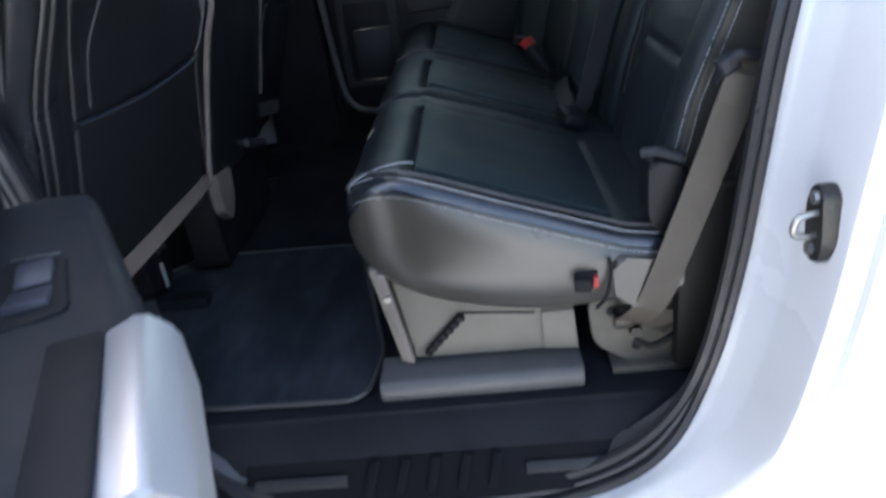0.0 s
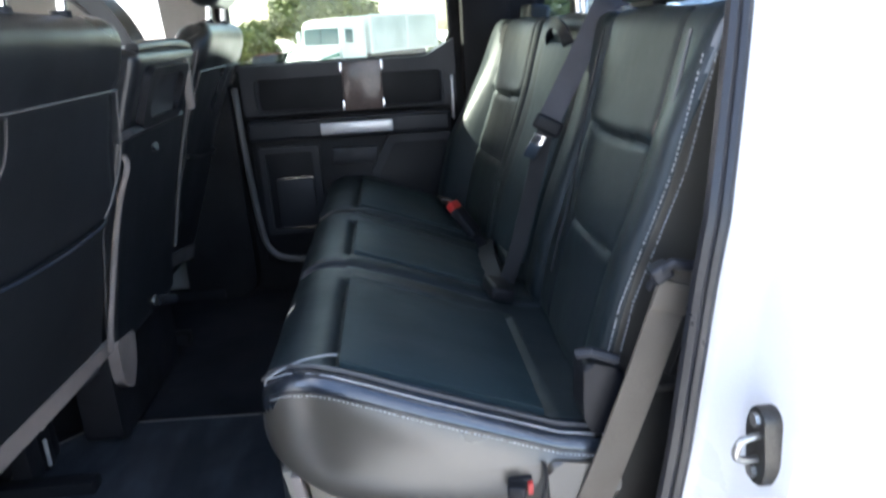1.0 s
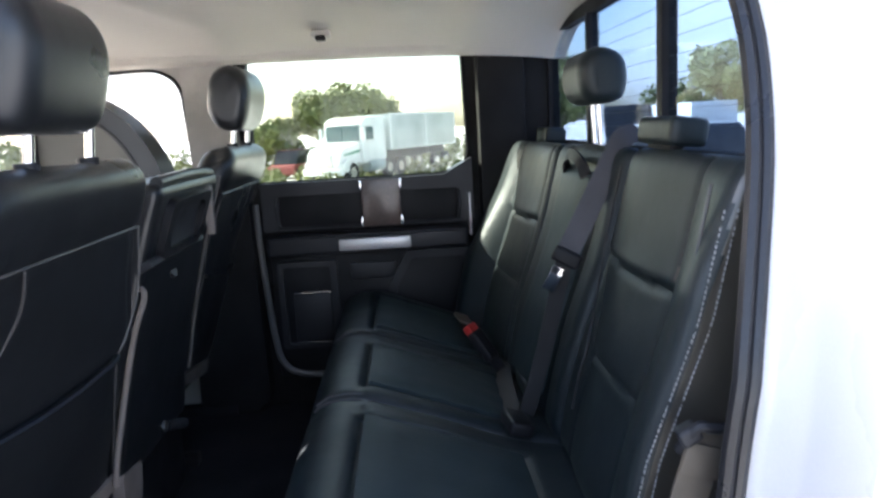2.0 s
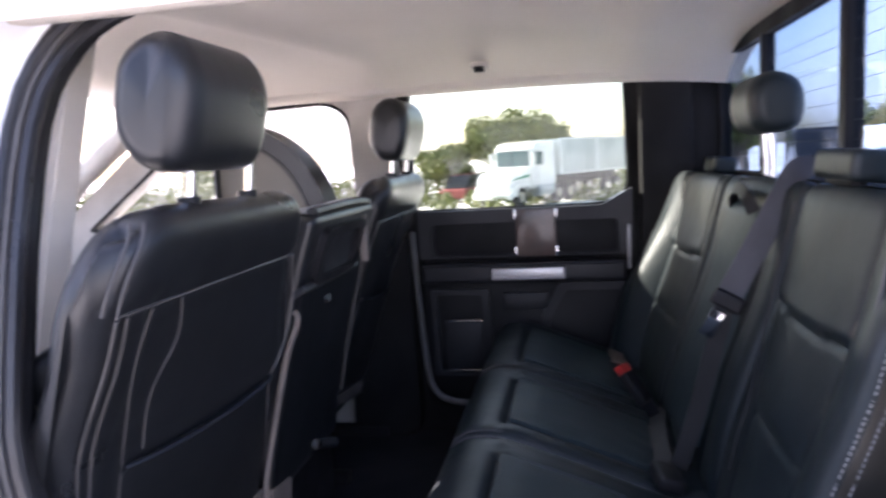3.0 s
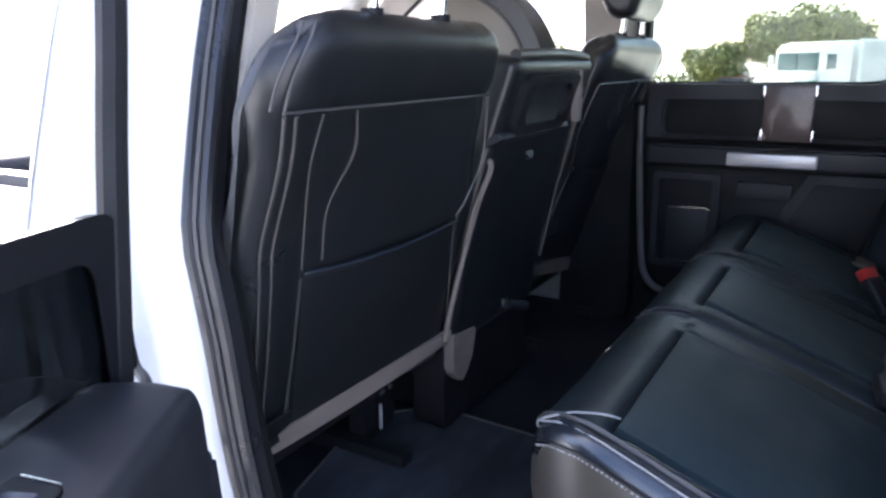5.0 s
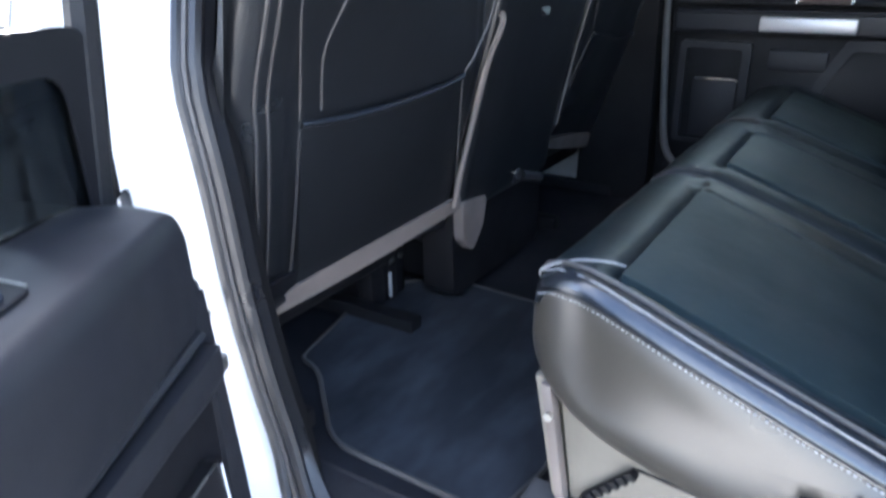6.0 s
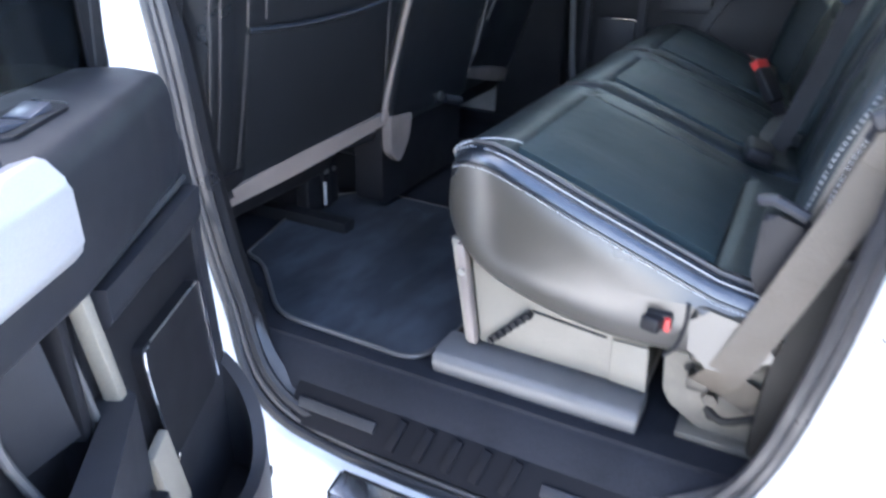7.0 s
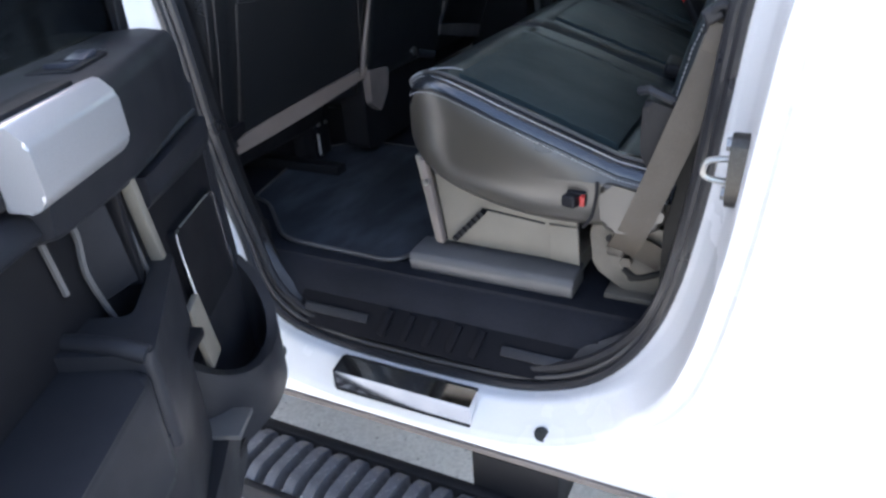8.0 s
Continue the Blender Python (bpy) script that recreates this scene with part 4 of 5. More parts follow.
part("bar", tube(spline([(0.440, 0.068, 1.300), (0.446, 0.052, 1.325), (0.458, 0.046, 1.340), (0.474, 0.046, 1.336), (0.512, 0.052, 1.332), (0.53, 0.075, 1.330)], 4), 0.0075, 8), PLASTIC, guide)
part("bar_end", moved(box(-0.014, 0.014, -0.012, 0.012, -0.012, 0.012, 0.006, 3), pose(0.447, 0.056, 1.326, 0, -30, 0)), PLASTIC, guide)
mid = thing("seat_belt", "dark grey shoulder belt with a bright metal tongue", "seat belt", "rear seat belts")
part("webbing", band(spline([(0.600, 0.695, 1.690), (0.565, 0.680, 1.682), (0.545, 0.672, 1.655), (0.485, 0.652, 1.550), (0.430, 0.634, 1.455)], 5), 0.046, 0.003, (1, -0.25, -0.6)), BELTMID, mid)
part("webbing", band(spline([(0.424, 0.636, 1.440), (0.405, 0.640, 1.36), (0.380, 0.650, 1.25), (0.352, 0.665, 1.14), (0.340, 0.675, 1.10)], 5), 0.034, 0.003, (1, -0.1, -0.2)), BELTDARK, mid, "twisted dark return webbing")
part("keeper", moved(box(-0.030, 0.030, -0.010, 0.010, -0.016, 0.016, 0.008, 3), pose(0.428, 0.630, 1.448, 0, 28, -12)), PLASTIC_SOFT, mid, "black plastic tongue grip")
part("tongue", moved(box(-0.013, 0.013, -0.002, 0.002, -0.036, 0.020, 0.001), pose(0.402, 0.622, 1.414, 12, 28, -12)), CHROME, mid, "bright metal tongue")
bk1 = thing("belt_buckle", "black belt buckle with a red release button", "buckle", "belt buckles")
m1 = look((0.256, 1.040, 1.198), (0.335, 0.985, 1.085))
part("housing", moved(box(-0.022, 0.022, -0.013, 0.013, -0.105, -0.018, 0.007, 3), m1), PLASTIC_SOFT, bk1)
part("release_button", moved(box(-0.019, 0.019, -0.011, 0.011, -0.020, 0.004, 0.004), m1), RED, bk1, "red release button")
part("strap", band(spline([(0.252, 1.046, 1.206), (0.262, 1.16, 1.168), (0.268, 1.30, 1.135), (0.262, 1.42, 1.128), (0.30, 1.50, 1.10)], 6), 0.046, 0.003, (1, 0, -0.35)), BELTWEB, bk1, "pale lap webbing lying across the seat")
part("stalk", band([m1 @ Vector((0, 0, -0.10)), m1 @ Vector((0, 0, -0.15)), (0.37, 0.95, 1.075)], 0.03, 0.006, (1, 0.4, 0)), PLASTIC_SOFT, bk1)
bk2 = thing("belt_buckle", "black belt buckle on webbing lying across the seat", "buckle", "belt buckles")
part("stalk", band(spline([(0.385, 1.10, 1.082), (0.345, 1.02, 1.092), (0.325, 0.88, 1.096), (0.318, 0.76, 1.096), (0.314, 0.66, 1.100)], 5), 0.040, 0.005, (1, 0, 0.3)), BELTDARK, bk2, "dark webbing strap")
part("housing", moved(box(-0.026, 0.026, -0.045, 0.045, -0.014, 0.016, 0.010, 3), pose(0.313, 0.622, 1.104, 0, 18, 6)), PLASTIC_SOFT, bk2)

# ---- floor mat ----
def mat_shape():
    pts = rounded([(-0.44, 0.085), (-0.128, 0.075), (-0.108, 0.215), (-0.215, 0.70), (-0.62, 0.72), (-0.74, 0.585), (-0.665, 0.255), (-0.605, 0.240)], [0.05, 0.05, 0.03, 0.04, 0.04, 0.06, 0.02, 0.05], 6)
    return pts


mt = thing("floor_mat", "dark blue-grey felt floor mat with bound edge", "floor mat")
part("felt", prism(mat_shape(), FLOOR, FLOOR + 0.010, "z", 0.004), MATFELT, mt)
part("edge_binding", tube([(x, y, FLOOR + 0.008) for x, y in mat_shape()], 0.005, 6, True), PIPING, mt, "grey bound edge")

# ---- front seats ----
FS = dense(rounded([(-0.335, 1.675), (-0.372, 1.575), (-0.478, 1.315), (-0.590, 1.00), (-0.68, 1.00), (-0.565, 1.32), (-0.452, 1.60), (-0.42, 1.685), (-0.375, 1.700)], [0.035, 0.08, 0.2, 0.03, 0.03, 0.1, 0.1, 0.03, 0.03], 4), 0.016)


def fs_x(z):
    pts = [(0.98, -0.60), (1.03, -0.575), (1.315, -0.478), (1.45, -0.425), (1.575, -0.372), (1.675, -0.338)]
    for (a, xa), (b, xb) in zip(pts, pts[1:]):
        if z <= b:
            return xa + (xb - xa) * (z - a) / (b - a)
    return pts[-1][1]


def front_seat(yc, sgn, label, lean, twist, head_y):
    """sgn: the side on which the outer bolster lies (-1 near, 1 far); lean and twist: how the backrest is set askew."""
    s = thing("front_seat", label, "seat", "front seats")
    half = 0.285

    def put(d, z, off=0.0):
        """A point of the backrest's rear face, d outward from its middle, off behind the hide."""
        low = max(0.0, 1.575 - z)
        dd = sgn * d
        return Vector((fs_x(z) + off + twist * dd * min(1, low / 0.2), yc + sgn * d + lean * low, z))

    def skew(bm):
        for v in bm.verts:
            low = max(0.0, 1.575 - v.co.z)
            v.co.x += twist * (v.co.y - yc) * min(1, low / 0.2)
            v.co.y += lean * low
        return bm

    wid = lambda y, z: yc + (y - yc) * ((1.0 - 0.09 * min(1, (1.575 - z) / 0.08) - 0.05 * max(0, 1.50 - z)) if z < 1.575 else 1.0 - (0.26 if (y - yc) * sgn > 0 else 0.17) * ((z - 1.575) / 0.125) ** 2.6)

    def press(x, y, z, n):
        d = (y - yc) * sgn
        h = 0.0
        if n.x > 0.2:
            h += groove(z - 1.577, 0.008, 0.007)
            if z > 1.577:
                h += 0.007
            if 1.0 < z < 1.57:
                h += groove(d - 0.19, 0.008, 0.004) + groove(d + 0.245, 0.008, 0.004)
            h -= 1.2 * max(0, d - 0.20) ** 2
        return h + 0.0025 * noise.noise((y * 8, z * 8, yc))
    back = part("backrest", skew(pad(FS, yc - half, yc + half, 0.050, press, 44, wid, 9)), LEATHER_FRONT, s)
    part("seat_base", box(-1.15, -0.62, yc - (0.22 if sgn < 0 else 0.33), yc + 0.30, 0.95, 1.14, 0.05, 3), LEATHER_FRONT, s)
    part("frame_cover", prism(rounded([(-0.60, 1.04), (-0.66, 0.90), (-1.1, 0.90), (-1.1, 0.97), (-0.68, 1.0)], 0.02), yc - 0.14, yc + 0.30, "y", 0.01), PLASTIC_SOFT, s)
    # map pocket with its slack upper edge
    ends = (0.159, -0.182)
    zt = lambda v: 1.318 + 0.030 * v - 0.010 * math.sin(math.pi * v)
    wd = lambda v, u: (ends[0] + (ends[1] - ends[0]) * v) * (1.0 + 0.22 * (1 - u) * (v > 0.5)) - 0.0

    def pocket(u, v, off):
        z = 1.00 + (zt(v) - 1.00) * u
        return put(wd(v, u), z, off)
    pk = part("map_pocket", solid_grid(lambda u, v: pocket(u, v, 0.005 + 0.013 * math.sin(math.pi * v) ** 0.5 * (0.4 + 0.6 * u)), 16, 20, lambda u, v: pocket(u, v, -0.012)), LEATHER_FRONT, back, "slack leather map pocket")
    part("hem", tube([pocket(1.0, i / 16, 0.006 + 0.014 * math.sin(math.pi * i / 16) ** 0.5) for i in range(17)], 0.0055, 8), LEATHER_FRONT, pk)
    # outer side bolster, wrapping forward
    BO = dense(rounded([(-0.425, 1.515), (-0.462, 1.42), (-0.520, 1.28), (-0.592, 1.09), (-0.615, 1.03), (-0.80, 1.03), (-0.70, 1.30), (-0.58, 1.50), (-0.50, 1.535)], [0.03, 0.1, 0.2, 0.1, 0.03, 0.03, 0.1, 0.06, 0.04], 4), 0.012)
    o0, o1 = sorted((yc + sgn * 0.10, yc + sgn * 0.212))
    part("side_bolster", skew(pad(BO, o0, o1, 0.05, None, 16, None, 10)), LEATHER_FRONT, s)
    # pale lower edge of the back panel
    edge = lambda v: put(0.215 - 0.455 * v, 0.962 + 0.100 * v ** 0.85, 0.012)
    part("back_edge", band([edge(i / 14) for i in range(15)], [0.030 + 0.020 * math.sin(math.pi * (i / 14) ** 0.7) for i in range(15)], 0.010, (0.25, 0, 1)), SEATTRIM, s, "grey-brown plastic lower edge")
    # seams
    seam = lambda pts, r=0.0022, nm="piping", lb="pale seam line": part(nm, tube(spline([put(d, z, 0.002) for d, z in pts], 6), r, 6), PIPING, back, lb)
    seam([(0.270, 1.577), (0.10, 1.577), (-0.10, 1.577), (-0.262, 1.577)], 0.0022)
    seam([(0.194, 1.572), (0.190, 1.50), (0.172, 1.42), (0.160, 1.325)])
    seam([(0.125, 1.572), (0.106, 1.51), (0.132, 1.43), (0.122, 1.335)])
    seam([(-0.258, 1.575), (-0.252, 1.46), (-0.205, 1.38), (-0.188, 1.345), (-0.205, 1.25), (-0.235, 1.08)])
    # grey line painted for the lit edge of the map pocket
    seam([(0.160, 1.31), (0.166, 1.15), (0.172, 1.0)], 0.0020)
    for d, dx in ((0.012, -0.012), (0.0, 0.0)):
        part("piping", tube(spline([put((0.268 + d) * (1 - 0.26 * ((z - 1.575) / 0.125) ** 2.6), z, dx + 0.002 - 0.6 * max(0, z - 1.655)) for z in (1.682, 1.665, 1.64, 1.61, 1.58)], 5), 0.0024, 6), PIPING, back, "grey side piping")
    for d, dx in ((0.019, -0.002), (0.0, 0.0)):
        part("piping", tube(spline([put(q + d, z, dx + 0.002) for q, z in ((0.245, 1.572), (0.226, 1.50), (0.217, 1.38), (0.214, 1.30), (0.216, 1.15), (0.222, 1.01))], 5), 0.0026, 6), PIPING, back, "grey side piping")
    HR = dense(rounded([(-0.318, 1.765), (-0.298, 1.85), (-0.315, 1.905), (-0.36, 1.928), (-0.41, 1.90), (-0.43, 1.80), (-0.40, 1.745), (-0.345, 1.738)], 0.038, 5), 0.010)
    hw = lambda y, z: head_y + (y - head_y) * (1.0 - 18.0 * max(0, z - 1.86) ** 2 - 0.3 * max(0, 1.80 - z))
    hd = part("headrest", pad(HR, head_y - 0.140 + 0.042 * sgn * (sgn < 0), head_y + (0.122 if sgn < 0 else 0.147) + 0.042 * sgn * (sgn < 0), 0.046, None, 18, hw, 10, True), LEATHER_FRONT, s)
    for d in (-0.09, 0.09):
        part("headrest_post", tube([(-0.372, head_y + d, 1.66), (-0.36, head_y + d, 1.76)], 0.0075, 10), CHROME, hd, "chrome headrest post")
        part("post_collar", tube([(-0.37, head_y + d, 1.692), (-0.37, head_y + d, 1.706)], 0.016, 12), PLASTIC_SOFT, s)
    # slider, hinge and rail
    part("seat_rail", box(-1.1, -0.50, head_y - 0.02 + sgn * 0.17, head_y + 0.02 + sgn * 0.17, FLOOR, 0.835, 0.004), PLASTIC_SOFT, s)
    part("seat_rail", box(-1.1, -0.53, head_y - 0.02 - sgn * 0.20, head_y + 0.02 - sgn * 0.20, FLOOR, 0.835, 0.004), PLASTIC_SOFT, s)
    hy = head_y - sgn * 0.291
    hb = part("hinge_bracket", joined(box(-0.675, -0.655, hy - 0.016, hy + 0.016, 0.812, 0.985, 0.006), box(-0.70, -0.66, hy - 0.075, hy - 0.022, 0.81, 0.955, 0.008), box(-0.705, -0.665, hy + 0.02, hy + 0.06, 0.81, 0.94, 0.008), tube([(-0.66, hy - 0.06, 0.915), (-0.66, hy + 0.06, 0.955)], 0.008, 8)), PLASTIC_SOFT, s, "black steel seat bracket")
    part("bolt", tube([(-0.656, hy, 0.949), (-0.648, hy, 0.949)], 0.012, 14), ZINC_GLINT, hb, "bright bolt")
    part("bolt", tube([(-0.655, hy, 0.949), (-0.646, hy, 0.949)], 0.006, 12), RUBBER, hb, "dark bolt centre")
    part("tag", box(-0.656, -0.6535, hy - 0.012, hy + 0.006, 0.905, 0.925, 0.001), STEEL, hb, "pale paper tag")
    # bead painted pale as the highlight down the bracket's edge
    part("edge_glint", tube([(-0.654, hy - 0.014, 0.825), (-0.654, hy - 0.013, 0.885)], 0.004, 6), ZINC_GLINT, hb, "pale bead standing for the bracket edge's highlight")
    part("bolt", tube([(-0.66, hy - 0.05, 0.93), (-0.652, hy - 0.05, 0.93)], 0.008, 12), ZINC_GLINT, hb)
    part("bolt", tube([(-0.668, hy + 0.04, 0.905), (-0.660, hy + 0.04, 0.905)], 0.006, 12), STEEL, hb)
    return s


front_seat(0.26, -1, "black leather driver seat seen from behind", 0.20, 0.20, 0.265)
front_seat(1.385, 1, "black leather front passenger seat with chrome headrest posts", 0.0, 0.0, 1.385)

centre = thing("centre_seat", "black folding centre seat between the front seats", "seat", "front seats")
CS = dense(rounded([(-0.345, 1.64), (-0.395, 1.50), (-0.44, 1.34), (-0.485, 1.14), (-0.50, 1.02), (-0.60, 1.02), (-0.54, 1.34), (-0.48, 1.58), (-0.44, 1.655)], [0.03, 0.05, 0.2, 0.1, 0.03, 0.03, 0.1, 0.05, 0.03], 4), 0.02)
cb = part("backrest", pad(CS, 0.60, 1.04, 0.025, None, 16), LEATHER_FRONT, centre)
niche = lambda w, h, r: rounded([(0.79 - w, -h), (0.79 - w, h), (0.79 + w, h), (0.79 + w, -h)], r)
part("cup_recess", moved(frame_prism(niche(0.140, 0.062, 0.03), niche(0.108, 0.044, 0.035), -0.004, 0.012, "x"), pose(-0.372, 0, 1.552, 0, 19.6, 0)), PLASTIC_SOFT, cb, "black storage recess surround")
part("cup", moved(solid_grid(lambda u, v: Vector((-0.004 + 0.010 * (2 * u - 1) ** 2, 0.68 + 0.22 * v, -0.046 + 0.092 * u)), 10, 6, lambda u, v: Vector((-0.012, 0.68 + 0.22 * v, -0.046 + 0.092 * u))), pose(-0.372, 0, 1.552, 0, 19.6, 0)), PLASTIC, cb, "shiny black curved niche")
part("latch_knob", tube([(-0.440, 0.800, 1.438), (-0.412, 0.800, 1.448)], 0.020, 18), PLASTIC, cb, "round black latch knob")
part("ledge", moved(box(-0.02, 0.02, -0.18, 0.18, -0.008, 0.008, 0.005), pose(-0.402, 0.78, 1.485, 0, -30, 0)), PLASTIC, cb)
part("end_strip", box(-0.365, -0.345, 0.925, 0.945, 1.50, 1.615, 0.005), SEATTRIM, cb, "grey-brown end strip")
part("edge_trim", tube(spline([(x + 0.004, y, z) for x, y, z in ((-0.418, 0.612, 1.445), (-0.410, 0.601, 1.425), (-0.44, 0.592, 1.34), (-0.485, 0.572, 1.14), (-0.498, 0.566, 1.06))], 4), 0.006, 8), SEATTRIM, cb, "grey-brown edge trim")
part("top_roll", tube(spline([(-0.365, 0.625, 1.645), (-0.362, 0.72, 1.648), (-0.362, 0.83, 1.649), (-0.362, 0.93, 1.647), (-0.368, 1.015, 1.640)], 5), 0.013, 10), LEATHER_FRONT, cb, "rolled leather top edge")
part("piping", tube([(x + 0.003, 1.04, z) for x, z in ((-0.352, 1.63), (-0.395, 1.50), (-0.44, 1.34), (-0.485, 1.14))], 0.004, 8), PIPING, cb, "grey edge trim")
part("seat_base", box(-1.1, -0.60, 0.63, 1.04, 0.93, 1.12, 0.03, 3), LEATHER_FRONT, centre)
part("lower_cover", prism(rounded([(0.60, FLOOR + 0.03), (0.60, 1.10), (1.035, 1.10), (1.035, FLOOR + 0.03)], 0.02), -0.60, -0.520, "x", 0.006), PLASTIC_SOFT, centre)
part("pale_bracket", prism(rounded([(0.602, 0.97), (0.602, 1.062), (0.708, 1.050), (0.690, 0.985), (0.645, 0.935)], 0.012), -0.519, -0.495, "x", 0.004), SEATTRIM, centre, "grey-brown plastic bracket")
part("belt_receptacle", joined(box(-0.525, -0.495, 0.835, 0.880, 1.035, 1.080, 0.008), tube([(-0.50, 0.89, 1.045), (-0.475, 0.94, 1.03)], 0.013, 10)), PLASTIC, centre, "small black latch")
part("latch_button", tube([(-0.498, 0.858, 1.058), (-0.490, 0.858, 1.058)], 0.013, 14), STEEL, centre, "bright latch button")
part("support", box(-1.05, -0.60, 0.70, 1.01, FLOOR, 0.94, 0.02), PLASTIC_SOFT, centre)

shell = thing("padded_shell", "rounded black padded shell with grey lining on the front seat", "padded shell")
dome = lambda k: [(-0.80 + (0.29 - k) * math.cos(a), 1.55 + (0.32 - k) * math.sin(a)) for a in (1.72 * i / 24 for i in range(25))] + [(-0.80 + (0.29 - k) * math.cos(1.72), 1.16 + k), (-0.80 + 0.29 - k, 1.16 + k)]
part("rim", frame_prism(dome(0), dome(0.055), 1.13, 1.24), LEATHER_FRONT, shell)
part("lining", prism(dome(0.05), 1.15, 1.22, "y", 0.004), BOXGREY, shell, "smooth grey lining")
part("piping", tube([(x, 1.128, z) for x, z in dome(0.05)[:25]], 0.004, 6), PIPING, shell)

# ---- open rear door ----
door = thing("door_open", "open rear door with black inner trim and silver pull handle", "door", kind="structure", at=(-0.2823, -0.2304, 0))
door.rotation_euler = (0, 0, radians(-67))
part("outer_skin", prism(rounded([(-0.10, 0.66), (-0.10, 1.31), (0.80, 1.33), (0.80, 0.66)], 0.08), -0.19, -0.115, "y", 0.01), PAINT, door, "white painted door shell")
part("trim_panel", prism(rounded([(-0.05, 0.72), (-0.03, 1.0), (0.0, 1.28), (0.78, 1.28), (0.78, 0.72)], [0.05, 0.05, 0.02, 0.02, 0.05]), -0.115, 0.0, "y", 0.008), PLASTIC, door)
roll = [(-0.115, 1.20), (-0.115, 1.346), (-0.05, 1.352), (0.030, 1.346), (0.044, 1.330), (0.048, 1.26), (0.042, 1.224), (0.0, 1.212)]
ut = bmesh.new()
ring = rounded(roll, [0.01, 0.01, 0.02, 0.010, 0.012, 0.03, 0.006, 0.01], 4)
rows = []
for u, k in ((0.012, 0.86), (0.014, 0.94), (0.020, 0.985), (0.032, 1.0), (0.10, 1.0), (0.20, 1.0), (0.30, 1.0), (0.40, 1.0), (0.455, 0.99), (0.472, 0.94), (0.478, 0.86)):
    f = min(1.0, 0.50 + 0.5 * u / 0.30)
    rows.append([ut.verts.new((u, -0.05 + (y + 0.05) * (f if y > -0.05 else 1.0), 1.28 + (z - 1.28) * k)) for y, z in ring])
for p, q in zip(rows, rows[1:]):
    for i in range(len(ring)):
        ut.faces.new((p[i], p[(i + 1) % len(ring)], q[(i + 1) % len(ring)], q[i]))
ut.faces.new(rows[0][::-1])
ut.faces.new(rows[-1])
part("upper_trim", ut, PLASTIC, door, "soft black upper trim")
part("upper_trim", prism(rounded([(-0.115, 1.20), (-0.115, 1.340), (-0.085, 1.338), (-0.06, 1.275), (0.02, 1.262), (0.036, 1.235), (0.0, 1.215)], 0.01, 3), 0.475, 0.78, "x", 0.01, 2), PLASTIC, door, "scooped black trim behind the handle")
part("trim_lip", tube([(0.02, 0.002, 1.222), (0.3, 0.030, 1.222), (0.38, 0.032, 1.225)], 0.006, 6), PLASTIC, door)
part("panel_inlay", frame_prism(rounded([(0.005, 0.93), (0.005, 1.20), (0.290, 1.20), (0.290, 0.93)], 0.02), rounded([(0.022, 0.945), (0.022, 1.185), (0.265, 1.185), (0.265, 0.945)], 0.02), 0.0, 0.010), PLASTIC, door, "raised surround of the black inlay")
part("inlay_cloth", box(0.015, 0.275, 0.0, 0.004, 0.94, 1.19, 0.001), PLASTIC_SOFT, door, "matt black inlay")
part("panel_step", solid_grid(lambda u, v: Vector((0.018 + 0.256 * u, (0.006 + 0.032 * min(1.0, 2.2 * v)) * min(1.0, 0.52 + 0.5 * u), 1.150 + 0.062 * v)), 10, 10, lambda u, v: Vector((0.018 + 0.256 * u, -0.004, 1.150 + 0.062 * v))), PLASTIC, door, "sloping step in the trim panel")
part("pull_handle", prism(rounded([(0.020, 1.268), (0.018, 1.346), (0.044, 1.354), (0.063, 1.334), (0.064, 1.282), (0.050, 1.266)], 0.005, 3), 0.328, 0.500, "x", 0.004, 2), SILVER, door, "satin silver pull handle")
part("handle_base", box(0.330, 0.510, 0.0, 0.022, 1.272, 1.340, 0.006), PLASTIC_SOFT, door)
part("handle_slot", box(0.335, 0.500, -0.012, 0.020, 1.345, 1.352, 0.002), PLASTIC_SOFT, door, "dark gap above the handle")
part("release_lever", moved(box(-0.05, 0.05, -0.012, 0.012, -0.004, 0.004, 0.003), pose(0.46, -0.03, 1.300, -30, 0, 0)), SILVER, door, "silver release lever")
bez = part("switch_bezel", moved(prism(rounded([(0.175, -0.058), (0.185, -0.012), (0.290, -0.002), (0.305, -0.058)], 0.012, 3), -0.003, 0.003, "z", 0.002), pose(0, 0, 1.3495)), PLASTIC_SOFT, door, "black window switch bezel")
part("window_switch", moved(box(-0.017, 0.017, -0.013, 0.013, -0.004, 0.005, 0.003), pose(0.222, -0.030, 1.352, 0, 10, 0)), SWITCH, bez, "slate grey window switch")
part("window_switch", moved(box(-0.018, 0.018, -0.015, 0.015, -0.004, 0.004, 0.003), pose(0.262, -0.030, 1.352, 0, -8, 0)), SWITCH, bez, "slate grey window switch")
part("bezel_edge", tube([(0.180, -0.052, 1.353), (0.187, -0.016, 1.353)], 0.0012, 6), STEEL, bez)
g = part("speaker_grille", prism(rounded([(0.045, 1.105), (0.032, 0.945), (0.180, 0.930), (0.205, 1.100)], 0.018, 4), 0.0, 0.018, "y", 0.004), PLASTIC_SOFT, door, "black mesh speaker grille")
part("grille_edge", tube([(0.050, 0.0185, 1.098), (0.036, 0.0185, 0.950)], 0.0024, 6), CHROME, g, "bright grille edge")
part("grille_edge", tube(spline([(0.192, 0.0185, 1.098), (0.203, 0.0185, 1.082), (0.182, 0.0185, 0.940), (0.168, 0.0185, 0.934)], 4), 0.0024, 6), CHROME, g, "bright grille edge")
part("grille_edge", tube([(0.060, 0.0185, 1.1035), (0.185, 0.0185, 1.1005)], 0.0015, 6), STEEL, g)
